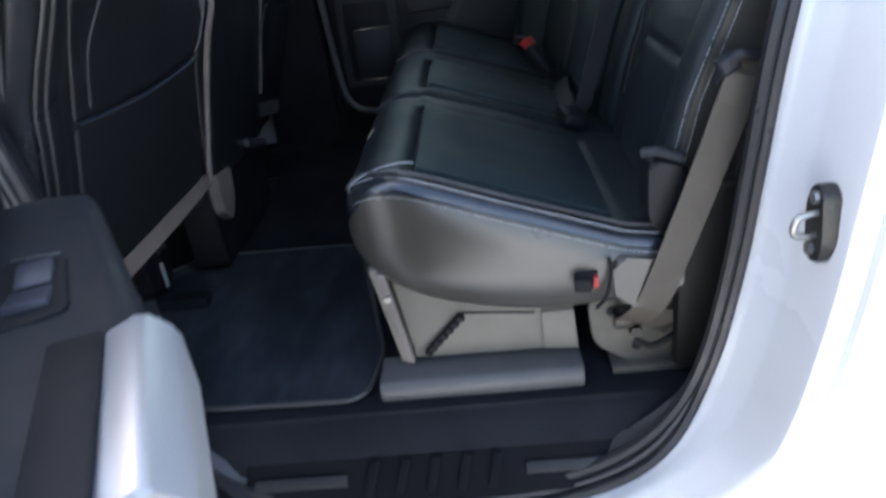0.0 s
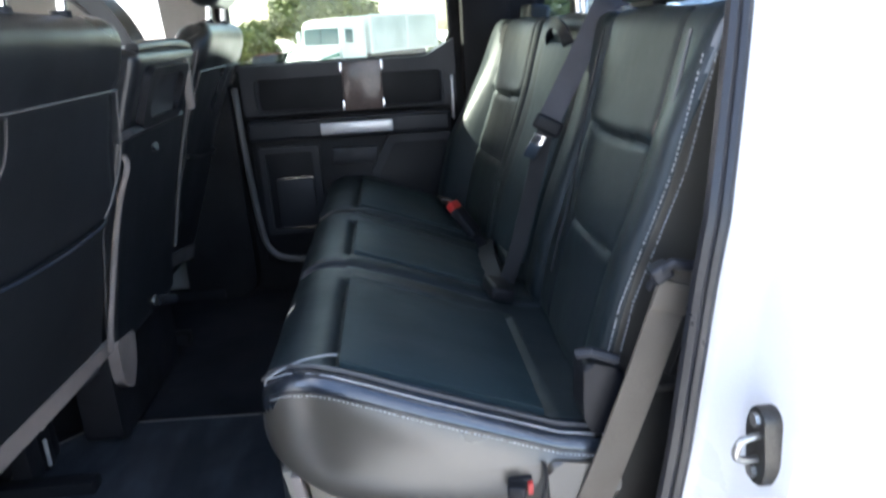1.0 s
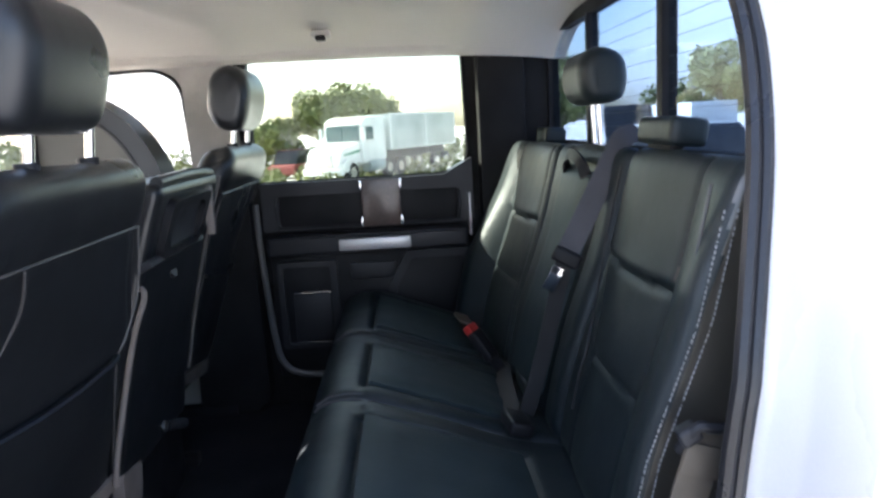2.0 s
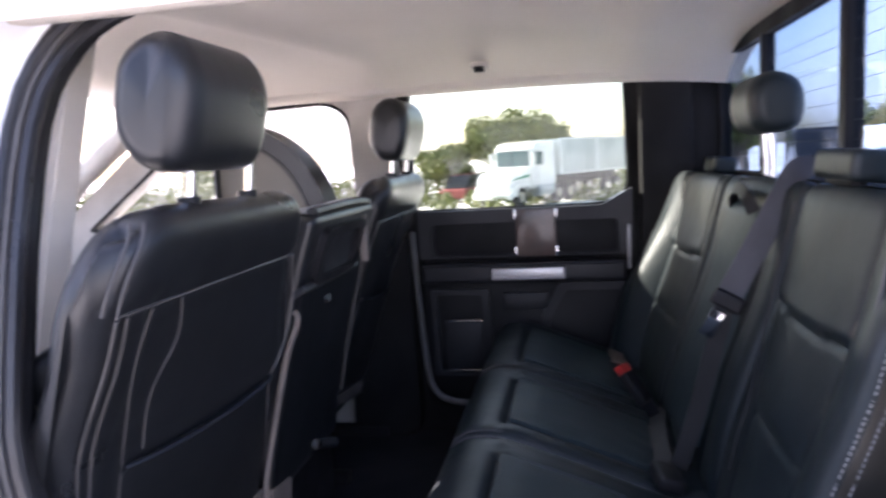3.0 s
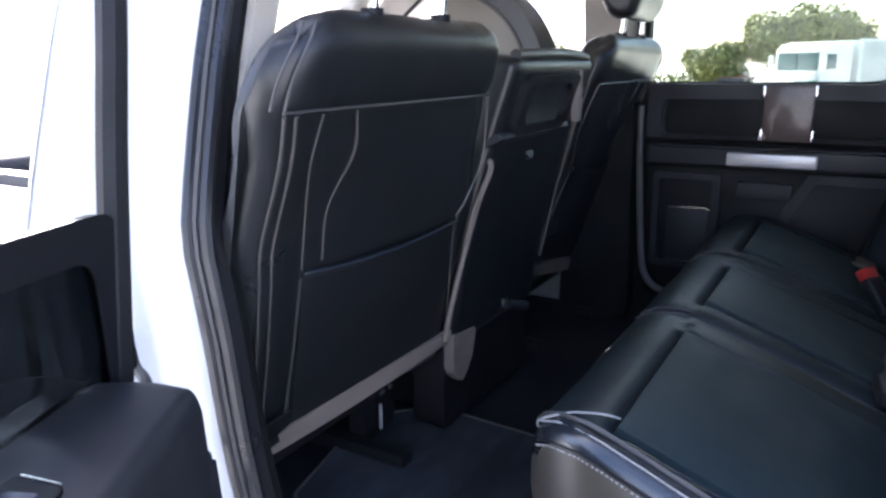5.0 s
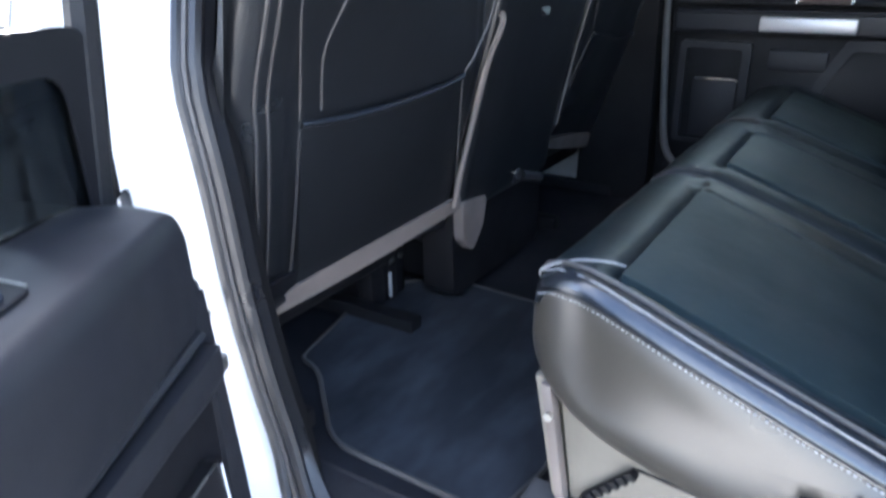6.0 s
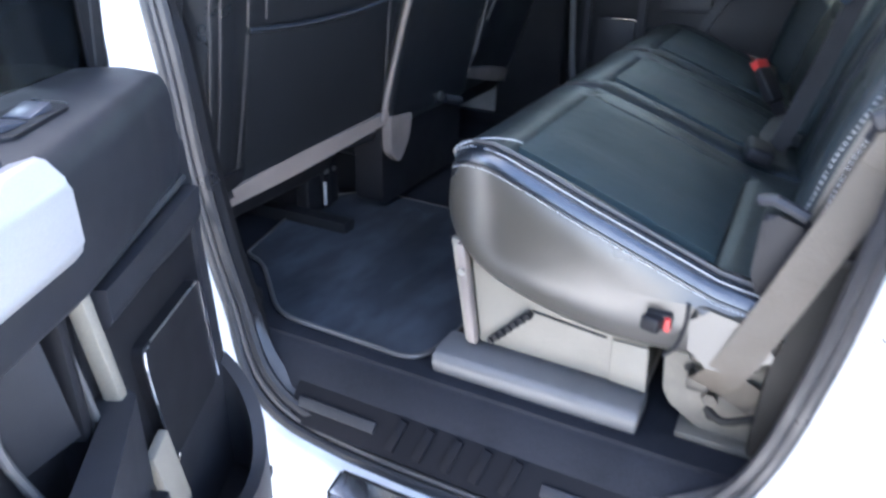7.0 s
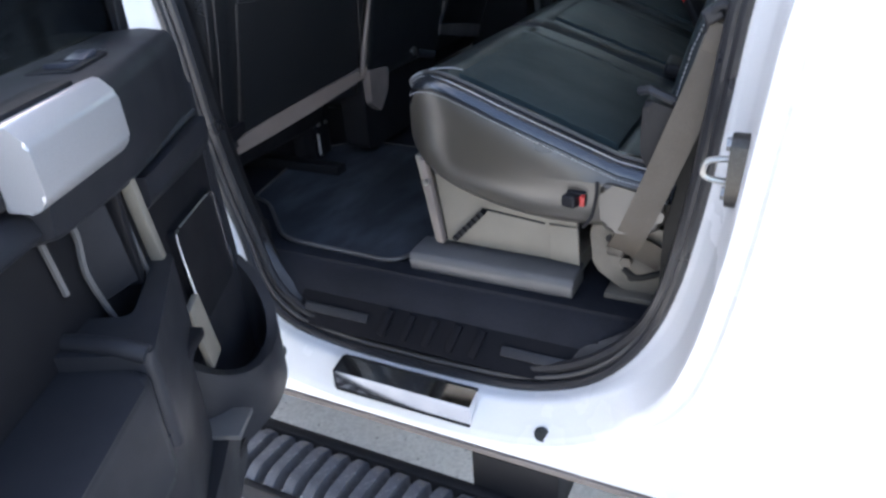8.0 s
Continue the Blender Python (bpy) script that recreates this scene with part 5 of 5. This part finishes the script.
cup = part("handle_cup", joined(box(0.318, 0.332, 0.0, 0.028, 1.09, 1.262, 0.006), box(0.335, 0.74, 0.0, 0.006, 0.99, 1.275, 0.002)), PLASTIC_SOFT, door, "deep black handle cup")
part("cup_post", solid_grid(lambda u, v: Vector((0.332 + 0.060 * u + 0.03 * v, 0.004 + 0.020 * (1 - u), 1.10 + 0.165 * v)), 6, 6, lambda u, v: Vector((0.332 + 0.060 * u + 0.03 * v, 0.0, 1.10 + 0.165 * v))), PLASTIC, cup)
# pale strip and grey ribs paint in the light caught by recess edges
part("cup_lit_edge", moved(box(-0.007, 0.007, 0.018, 0.036, -0.095, 0.085, 0.004), pose(0.292, 0, 1.178, 0, 11, 0)), BOXGREY, cup, "pale strip standing for light on the recess wall")
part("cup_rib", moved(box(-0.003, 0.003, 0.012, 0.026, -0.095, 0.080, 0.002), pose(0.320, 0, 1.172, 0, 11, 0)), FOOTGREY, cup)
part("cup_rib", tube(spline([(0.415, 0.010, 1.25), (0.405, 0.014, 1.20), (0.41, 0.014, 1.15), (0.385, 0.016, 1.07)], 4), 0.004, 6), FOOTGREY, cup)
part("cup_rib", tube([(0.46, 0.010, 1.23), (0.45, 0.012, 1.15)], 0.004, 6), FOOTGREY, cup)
# armrest: a pull cup beside the hinge, a cross ridge, then a flat pad
rimo = rounded([(0.258, 0.0), (0.268, 0.044), (0.492, 0.114), (0.496, 0.0)], [0.01, 0.012, 0.02, 0.004], 5)
rimi = rounded([(0.296, 0.004), (0.298, 0.026), (0.418, 0.056), (0.420, 0.004)], [0.005, 0.010, 0.02, 0.005], 5)
tray = frame_prism(rimo, rimi, 0.97, 1.100, "z")
bmesh.ops.bevel(tray, geom=[e for e in tray.edges if all(v.co.z > 1.09 for v in e.verts) and e.calc_face_angle(0) > 0.5], offset=0.006, segments=2, affect="EDGES")
arm_d = part("armrest", tray, PLASTIC, door, "moulded black armrest with a deep pull cup")
part("tray_floor", box(0.29, 0.44, 0.0, 0.07, 0.985, 1.000, 0.004), PLASTIC_SOFT, arm_d)
part("ridge", tube(spline([(0.470, 0.004, 1.102), (0.478, 0.045, 1.104), (0.484, 0.080, 1.102), (0.486, 0.104, 1.096)], 5), 0.011, 10), PLASTIC, arm_d, "raised cross ridge")
pad_top = prism(rounded([(0.490, 0.0), (0.490, 0.112), (0.78, 0.120), (0.78, 0.0)], [0.004, 0.03, 0.02, 0.004], 5), 0.95, 1.082, "z", 0.010, 3)
for v in pad_top.verts:
    v.co.z -= 0.05 * max(0.0, v.co.x - 0.52)
part("arm_pad", pad_top, PLASTIC, arm_d, "flat black armrest pad")
part("front_apron", solid_grid(lambda u, v: Vector((0.29 + 0.49 * u, 0.030 + (0.075 - 0.012 * (1 - v)) * min(1, 0.15 + 2.2 * u), 0.80 + 0.19 * v)), 16, 6, lambda u, v: Vector((0.29 + 0.49 * u, 0.0, 0.80 + 0.19 * v))), PLASTIC, arm_d, "curved black armrest wall")
part("pocket", solid_grid(lambda u, v: Vector((0.215 + 0.565 * u, 0.050 + 0.045 * math.sin(min(1, 1.6 * u) * math.pi / 2), 0.70 + 0.10 * v)), 16, 4, lambda u, v: Vector((0.215 + 0.565 * u, 0.0, 0.70 + 0.10 * v))), PLASTIC, door, "moulded map pocket")
part("bottle_holder", solid_grid(lambda u, v: Vector((0.115 - 0.155 * math.cos(math.pi * u), 0.0 + 0.088 * math.sin(math.pi * u), 0.735 + (0.20 - 0.10 * math.sin(math.pi * u)) * v)), 18, 6,
                               lambda u, v: Vector((0.115 - 0.135 * math.cos(math.pi * u), -0.004 + 0.074 * math.sin(math.pi * u), 0.735 + (0.20 - 0.10 * math.sin(math.pi * u)) * v))), PLASTIC, door, "rounded bottle holder")
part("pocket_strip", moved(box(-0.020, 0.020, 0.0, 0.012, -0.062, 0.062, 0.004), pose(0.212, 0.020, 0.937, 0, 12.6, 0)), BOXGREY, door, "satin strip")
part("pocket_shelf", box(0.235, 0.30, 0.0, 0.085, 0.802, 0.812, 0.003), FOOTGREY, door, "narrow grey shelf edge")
part("pocket_floor", box(-0.02, 0.76, -0.01, 0.060, 0.728, 0.745, 0.004), PLASTIC_SOFT, door)
PANE = rounded([(-0.045, 1.335), (-0.045, 1.50), (0.76, 1.52), (0.76, 1.335)], [0.005, 0.035, 0.02, 0.005])
PANE_IN = rounded([(-0.002, 1.335), (0.0, 1.462), (0.73, 1.485), (0.73, 1.335)], [0.005, 0.03, 0.02, 0.005])
part("window_glass", prism(PANE_IN, -0.104, -0.100), TINT_DARK, door, "half-lowered dark tinted window")
part("glass_border", frame_prism(PANE, PANE_IN, -0.107, -0.097), PLASTIC_SOFT, door, "black border of the lowered window")
part("window_frame", tube(spline([(-0.02, -0.105, 1.32), (-0.055, -0.105, 1.525), (-0.105, -0.108, 1.77), (-0.08, -0.12, 1.90), (0.03, -0.13, 1.945), (0.72, -0.135, 1.96)], 6), 0.015, 8), RUBBER, door, "black window frame")
part("window_frame", tube([(0.77, -0.105, 1.34), (0.75, -0.12, 1.75), (0.72, -0.135, 1.96)], 0.015, 8), RUBBER, door)
for z in (0.85, 1.20):
    part("hinge", joined(box(-0.17, -0.095, -0.155, -0.125, z - 0.03, z + 0.03, 0.006), tube([(-0.17, -0.14, z - 0.04), (-0.17, -0.14, z + 0.04)], 0.014, 10)), PAINT, door, "white painted hinge")
part("hinge_arm", box(-0.26, -0.10, -0.150, -0.130, 1.0, 1.025, 0.005), STEEL, door, "steel check strap")
stud = thing("pillar_stud", "small brass-coloured stud on the white door pillar", "stud")
part("stud_head", tube([(-0.543, -0.052, 1.083), (-0.528, -0.052, 1.083)], 0.011, 12), STEEL, stud)
part("stud_shank", tube([(-0.585, -0.052, 1.083), (-0.542, -0.052, 1.083)], 0.006, 8), STEEL, stud)
strap = thing("door_wiring_boot", "thin black rubber wiring boot between pillar and open door", "wiring boot")
part("boot", tube(spline([(-0.655, -0.060, 1.286), (-0.600, -0.092, 1.262), (-0.540, -0.128, 1.262), (-0.470, -0.165, 1.275), (-0.40, -0.215, 1.285)], 6), 0.007, 8), RUBBER, strap)
part("collar", tube([(-0.640, -0.068, 1.280), (-0.625, -0.078, 1.273)], 0.013, 10), RUBBER, strap, "black rubber collar")

# ---- running board ----
rb = thing("running_board", "black ribbed running board beside the white sill", "running board")
part("rail", box(-1.4, 0.62, -0.300, -0.282, 0.404, 0.452, 0.006), PLASTIC_SOFT, rb, "black outer rail")
part("rail", box(-1.4, 0.62, -0.148, -0.122, 0.404, 0.462, 0.006), PLASTIC_SOFT, rb, "black inner rail")
part("web", box(-1.4, 0.62, -0.222, -0.206, 0.396, 0.420, 0.004), PLASTIC_SOFT, rb)
ribm = prism(rounded([(-0.284, 0.420), (-0.284, 0.448), (-0.258, 0.466), (-0.175, 0.468), (-0.150, 0.458), (-0.146, 0.420)], 0.008, 3), -0.0118, 0.0118, "x", 0.003)
for v in ribm.verts:
    v.co.x += 0.10 * (v.co.y + 0.215) * (v.co.y > -0.215)
ribm = mesh_of(ribm)
ribm.materials.append(RIBGREY)
for k in range(16):
    o = part("rib", ribm, RIBGREY, rb)
    o.location = (-0.560 + 0.048 * k, 0, 0)
part("step_pad", box(0.17, 0.60, -0.28, -0.14, 0.438, 0.452, 0.006), PLASTIC_SOFT, rb)
part("bracket", prism([(0.115, 0.44), (0.115, 0.545), (0.29, 0.545), (0.29, 0.44)], -0.125, 0.02, "y", 0.008), PLASTIC_SOFT, rb, "black mounting bracket")
for x in (-1.2, 0.9):
    part("bracket", box(x - 0.03, x + 0.03, -0.13, 0.10, 0.42, 0.54, 0.004), PLASTIC_SOFT, rb)
structure("underbody", box(-2.1, 2.1, 0.06, 1.70, 0.66, 0.735, 0.02), FOOTGREY, "dark truck underbody", "underbody")
structure("wall_front", prism(rounded([(-3.45, 0.62), (-3.45, 1.18), (-3.25, 1.30), (-1.97, 1.41), (-1.97, 0.62)], 0.08), -0.13, 1.79, "y", 0.08, 3), PAINT, "white truck bonnet and front wings", "body panel")
structure("wall_far_skin", prism(rounded([(-1.96, 0.60), (-1.96, 1.44), (1.0, 1.44), (1.0, 0.60)], 0.02), FAR + 0.11, FAR + 0.16, "y", 0.01), PAINT, "white far side of the truck cab", "body panel")
structure("bed", joined(box(1.06, 3.2, -0.05, 1.71, 0.66, 0.72, 0.01), box(1.06, 1.12, -0.05, 1.71, 0.72, 1.42, 0.01), box(3.14, 3.2, -0.05, 1.71, 0.72, 1.42, 0.01), box(1.06, 3.2, 1.71, 1.81, 0.62, 1.42, 0.01)), PAINT, "white pickup bed", "body panel")
structure("wall_rear_skin", box(0.67, 1.0, -0.02, 1.68, 0.62, 1.60, 0.02), PAINT, "white rear of the truck cab", "wall")
for x in (-2.75, 2.15):
    for y in (0.06, 1.62):
        w = thing("wheel", "black truck tyre on a grey rim", "wheel", "truck wheels", at=(x, y, 0.40))
        part("tyre", moved(tube([(0, -0.12, 0), (0, -0.10, 0), (0, 0.10, 0), (0, 0.12, 0)], [0.34, 0.40, 0.40, 0.34], 28), Matrix.Identity(4)), TYRE, w)
        part("rim", tube([(0, -0.125, 0), (0, 0.125, 0)], 0.24, 20), STEEL, w)

# ---- small cab details ----
grab = thing("grab_handle", "pale grey grab handle on the windscreen pillar", "handle")
part("grip", tube(spline([(-1.30, 0.16, 1.92), (-1.33, 0.205, 1.88), (-1.42, 0.20, 1.80), (-1.47, 0.14, 1.77)], 5), 0.014, 8), PILLAR_LIGHT, grab)
wm = mesh_of(box(0.6105, 0.6110, 0.16, 0.552, -0.0004, 0.0004))
wm.materials.append(RUBBER)
wm2 = mesh_of(box(0.6105, 0.6110, 0.598, 1.085, -0.0004, 0.0004))
wm2.materials.append(RUBBER)
for m in (wm, wm2):
    for k in range(8):
        o = part("heating_wire", m, RUBBER, bpy.data.objects["window_3"])
        o.location = (0, 0, 1.70 + 0.032 * k)
visor = thing("sun_visor", "beige cloth sun visor folded against the headliner", "visor")
part("flap", box(-1.32, -1.12, 0.25, 0.66, 1.965, 1.985, 0.008), HEADLINER, visor)
# ---- yard: lorry, trees, hedge, parked vehicles ----
def wheel(parent, x, y, z, r, w, axis="y"):
    a, b = ((x, y - w, z), (x, y + w, z)) if axis == "y" else ((x - w, y, z), (x + w, y, z))
    t = part("tyre", tube([a, b], r, 20), TYRE, parent, "black tyre")
    a, b = ((x, y - w - 0.02, z), (x, y + w + 0.02, z)) if axis == "y" else ((x - w - 0.02, y, z), (x + w + 0.02, y, z))
    part("rim", tube([a, b], r * 0.55, 16), STEEL, t, "grey steel rim")


LX, LY = -3.95, 35.6
TURN = radians(60)
lorry = thing("lorry", "white bonneted lorry with a green stripe parked across the yard", "lorry", at=(LX, LY, ground_z(LY)))
lorry.rotation_euler = (0, 0, TURN)
cab = part("cab", prism(rounded([(1.9, 0.9), (1.9, 2.95), (2.25, 3.25), (4.2, 3.3), (4.2, 0.9)], 0.18), -1.18, 1.18, "y", 0.14, 3), WHITE, lorry)
part("sun_visor", box(1.72, 2.0, -1.05, 1.05, 2.86, 2.96, 0.03), WHITE, cab)
part("roof_marker", box(2.3, 2.5, -0.9, 0.9, 3.24, 3.33, 0.03), PILLAR_LIGHT, cab)
part("bonnet", prism(rounded([(0.0, 0.75), (0.0, 1.40), (0.3, 1.72), (1.95, 2.02), (1.95, 0.75)], 0.15), -1.0, 1.0, "y", 0.18, 3), WHITE, lorry)
for y in (-1.05, 1.05):
    part("wing", prism(rounded([(0.1, 0.55), (0.05, 1.0), (0.4, 1.25), (1.6, 1.25), (1.8, 0.8), (1.45, 1.0), (0.6, 1.0), (0.45, 0.55)], 0.08), y - 0.18, y + 0.18, "y", 0.05, 2), WHITE, lorry)
part("windscreen", joined(box(1.82, 1.93, -1.02, -0.02, 2.06, 2.84, 0.03), box(1.82, 1.93, 0.02, 1.02, 2.06, 2.84, 0.03)), DARKGLASS, cab, "dark greenish split windscreen")
part("side_window", box(2.15, 2.95, -1.22, -1.15, 2.1, 2.78, 0.02), DARKGLASS, cab)
for y in (-1.35, 1.35):
    part("mirror", joined(box(1.75, 1.87, y - 0.11, y + 0.11, 2.1, 2.75, 0.04), box(1.78, 1.84, min(y, 0.85 * y), max(y, 0.85 * y), 2.4, 2.46, 0.01)), ALU, cab)
part("grille", box(-0.06, 0.06, -0.55, 0.55, 0.80, 1.48, 0.03), STEEL, lorry, "grey radiator grille")
part("bumper", box(-0.20, 0.1, -1.2, 1.2, 0.42, 0.78, 0.06), WHITE, lorry)
part("stripe", prism([(0.35, 1.36), (0.35, 1.44), (1.9, 1.66), (1.9, 1.48)], -1.012, -0.98, "y"), STRIPE, lorry, "green side stripe")
part("fuel_tank", tube([(2.4, -1.0, 0.75), (3.9, -1.0, 0.75)], 0.33, 16), ALU, lorry, "round aluminium fuel tank")
for y in (-0.85, 0.85):
    part("headlamp", box(-0.06, 0.12, y - 0.18, y + 0.18, 0.92, 1.18, 0.04), GLASS, lorry)
for x in (0.95, 4.6, 5.8):
    for y in (-1.0, 1.0):
        wheel(lorry, x, y, 0.5, 0.5, 0.15)
part("chassis", box(0.3, 6.2, -0.45, 0.45, 0.7, 0.95, 0.02), RUBBER, lorry)
trailer = thing("box_trailer", "pale grey box trailer behind the lorry cab", "trailer", at=(LX, LY, ground_z(LY)))
trailer.rotation_euler = (0, 0, TURN)
body = part("box_body", box(4.6, 12.8, -1.25, 1.25, 1.45, 3.40, 0.04), ALU, trailer)
for z in (1.45, 3.36):
    part("edge_rail", box(4.58, 12.82, -1.28, -1.24, z, z + 0.10, 0.01), WHITE, body, "white edge rail")
for x in (4.6, 8.7, 12.62):
    part("post", box(x, x + 0.2, -1.28, -1.24, 1.55, 3.36, 0.01), WHITE, body)
for x in (6.9, 9.9):
    part("roof_vent", box(x, x + 0.5, -0.6, -0.1, 3.40, 3.52, 0.02), RUBBER, body)
part("chassis", box(4.4, 12.6, -0.5, 0.5, 0.95, 1.45, 0.02), RUBBER, trailer)
for x in (10.3, 11.6):
    for y in (-1.0, 1.0):
        wheel(trailer, x, y, 0.5, 0.5, 0.15)
for y in (-0.7, 0.7):
    part("landing_leg", box(7.2, 7.35, y - 0.06, y + 0.06, 0.0, 0.95, 0.01), STEEL, trailer)


def leaf_cloud(rng, blobs, n, size):
    """Many small leaf blades round a set of blobs (centre, radius)."""
    verts, faces = [], []
    for _ in range(n):
        c, r = blobs[rng.randrange(len(blobs))]
        d = Vector((rng.gauss(0, 1), rng.gauss(0, 1), rng.gauss(0, 0.8))).normalized() * r * (0.55 + 0.5 * rng.random())
        p = Vector(c) + d
        a = Vector((rng.gauss(0, 1), rng.gauss(0, 1), rng.gauss(0, 1))).normalized()
        b = a.cross(Vector((rng.gauss(0, 1), rng.gauss(0, 1), rng.gauss(0, 1)))).normalized()
        s = size * (0.6 + 0.8 * rng.random())
        i = len(verts)
        verts += [p - a * s, p + b * s * 0.5, p + a * s, p - b * s * 0.5]
        faces.append((i, i + 1, i + 2, i + 3))
    me = bpy.data.meshes.new("leaves")
    me.from_pydata([tuple(v) for v in verts], [], faces)
    return me


def tree(x, y, h, spread, seed, trunk_h=0.35, n=2600, size=0.22, label="broad green tree beyond the yard"):
    rng = random.Random(seed)
    t = thing("tree", label, "tree", "trees", at=(x, y, ground_z(y)))
    tr = [Vector((0, 0, -0.1)), Vector((0.1 * rng.gauss(0, 1), 0.1, h * trunk_h * 0.6)), Vector((0.15, 0, h * trunk_h))]
    bms = [tube(spline(tr, 4), [0.045 * h * (1 - 0.06 * i) for i in range(9)], 9)]
    blobs = []
    for k in range(11):
        a = 2 * math.pi * k / 11 + rng.random()
        rr = spread * (0.25 + 0.65 * rng.random())
        top = Vector((rr * math.cos(a), rr * math.sin(a), h * (0.55 + 0.38 * rng.random() * (1 - 0.4 * rr / spread))))
        mid = tr[-1].lerp(top, 0.5) + Vector((0, 0, 0.05 * h))
        pts = spline([tr[-1] - Vector((0, 0, 0.1 * h * rng.random())), mid, top], 4)
        bms.append(tube(pts, [0.018 * h * (1 - 0.85 * i / (len(pts) - 1)) for i in range(len(pts))], 6))
        blobs.append((top, spread * (0.28 + 0.16 * rng.random())))
        blobs.append((mid.lerp(top, 0.5), spread * 0.25))
    blobs.append((Vector((0, 0, h * 0.85)), spread * 0.4))
    part("trunk", joined(*bms), BARK, t)
    part("crown", leaf_cloud(rng, blobs, n, size), LEAF, t, "uneven green crown")
    return t


tree(-4.1, 52.0, 6.2, 3.2, 3, n=22000, size=0.18)
tree(-8.6, 50.0, 4.0, 2.2, 4, n=11000, size=0.17)
tree(-24.0, 58.0, 4.6, 3.0, 6, n=3000)
tree(-31.0, 56.0, 4.0, 3.0, 7, n=2500)
for k, (x, y, h, s) in enumerate(((10.2, 45.0, 7.4, 2.6), (8.6, 40.0, 5.0, 2.0), (14.2, 30.0, 5.6, 1.5), (16.5, 40.0, 4.4, 2.4), (19.5, 36.0, 5.2, 2.4))):
    tree(x, y, h, s, 20 + k, n=5000, size=0.18, label="dark green tree behind the parked vehicles")
rng = random.Random(11)
hedge = part("hedge", leaf_cloud(rng, [(Vector((-46 + 1.2 * k, 50 + rng.gauss(0, 0.5), ground_z(50) + 1.0 + 0.3 * rng.random())), 1.3) for k in range(44)], 16000, 0.16), LEAF)
tagged(hedge, "long green hedge along the yard's edge", "hedge", kind="stuff")


verge = part("grass_verge", leaf_cloud(rng, [(Vector((-40 + 1.1 * k, 40.5 + rng.gauss(0, 2.2), ground_z(42) + 0.10 + 0.12 * rng.random())), 0.75) for k in range(62)], 15000, 0.15), LEAF)
tagged(verge, "low green verge behind the parked lorry", "grass", kind="stuff")


def car(x, y, turn, mat, label, h=1.75, L=4.7):
    c = thing("parked_car", label, "car", "parked cars", at=(x, y, ground_z(y)))
    c.rotation_euler = (0, 0, radians(turn))
    part("body", prism(rounded([(-L / 2, 0.35), (-L / 2, 0.95), (-L / 4, 1.02), (L / 2 - 0.1, 1.0), (L / 2, 0.35)], 0.12), -0.9, 0.9, "y", 0.08, 3), mat, c)
    part("cabin", prism(rounded([(-L / 4 - 0.3, 0.98), (-L / 8, h), (L / 2 - 0.5, h), (L / 2 - 0.15, 0.98)], 0.15), -0.80, 0.80, "y", 0.08, 3), CABGLASS, c, "dark glazed cabin")
    part("roof", box(-L / 8 + 0.05, L / 2 - 0.55, -0.72, 0.72, h - 0.04, h + 0.03, 0.03), mat, c)
    for wx in (-L / 2 + 0.85, L / 2 - 0.85):
        for wy in (-0.82, 0.82):
            wheel(c, wx, wy, 0.34, 0.34, 0.1)
    return c


car(-7.5, 48.3, 80, REDPAINT, "faded red car parked beside the lorry", 1.9)
car(7.9, 24.0, 80, PLASTIC, "dark van parked behind the truck", 2.6, 5.2)
car(6.6, 15.0, 95, WHITE, "white car parked behind the truck", 1.75)
far_box = thing("container", "white box container behind the parked cars", "container", at=(12.6, 30.0, ground_z(30)))
part("box_body", box(-0.95, 0.95, -2.6, 2.6, 0.3, 2.85, 0.05), WHITE, far_box)
part("skid", box(-0.8, 0.8, -2.4, 2.4, 0.0, 0.3, 0.02), RUBBER, far_box)
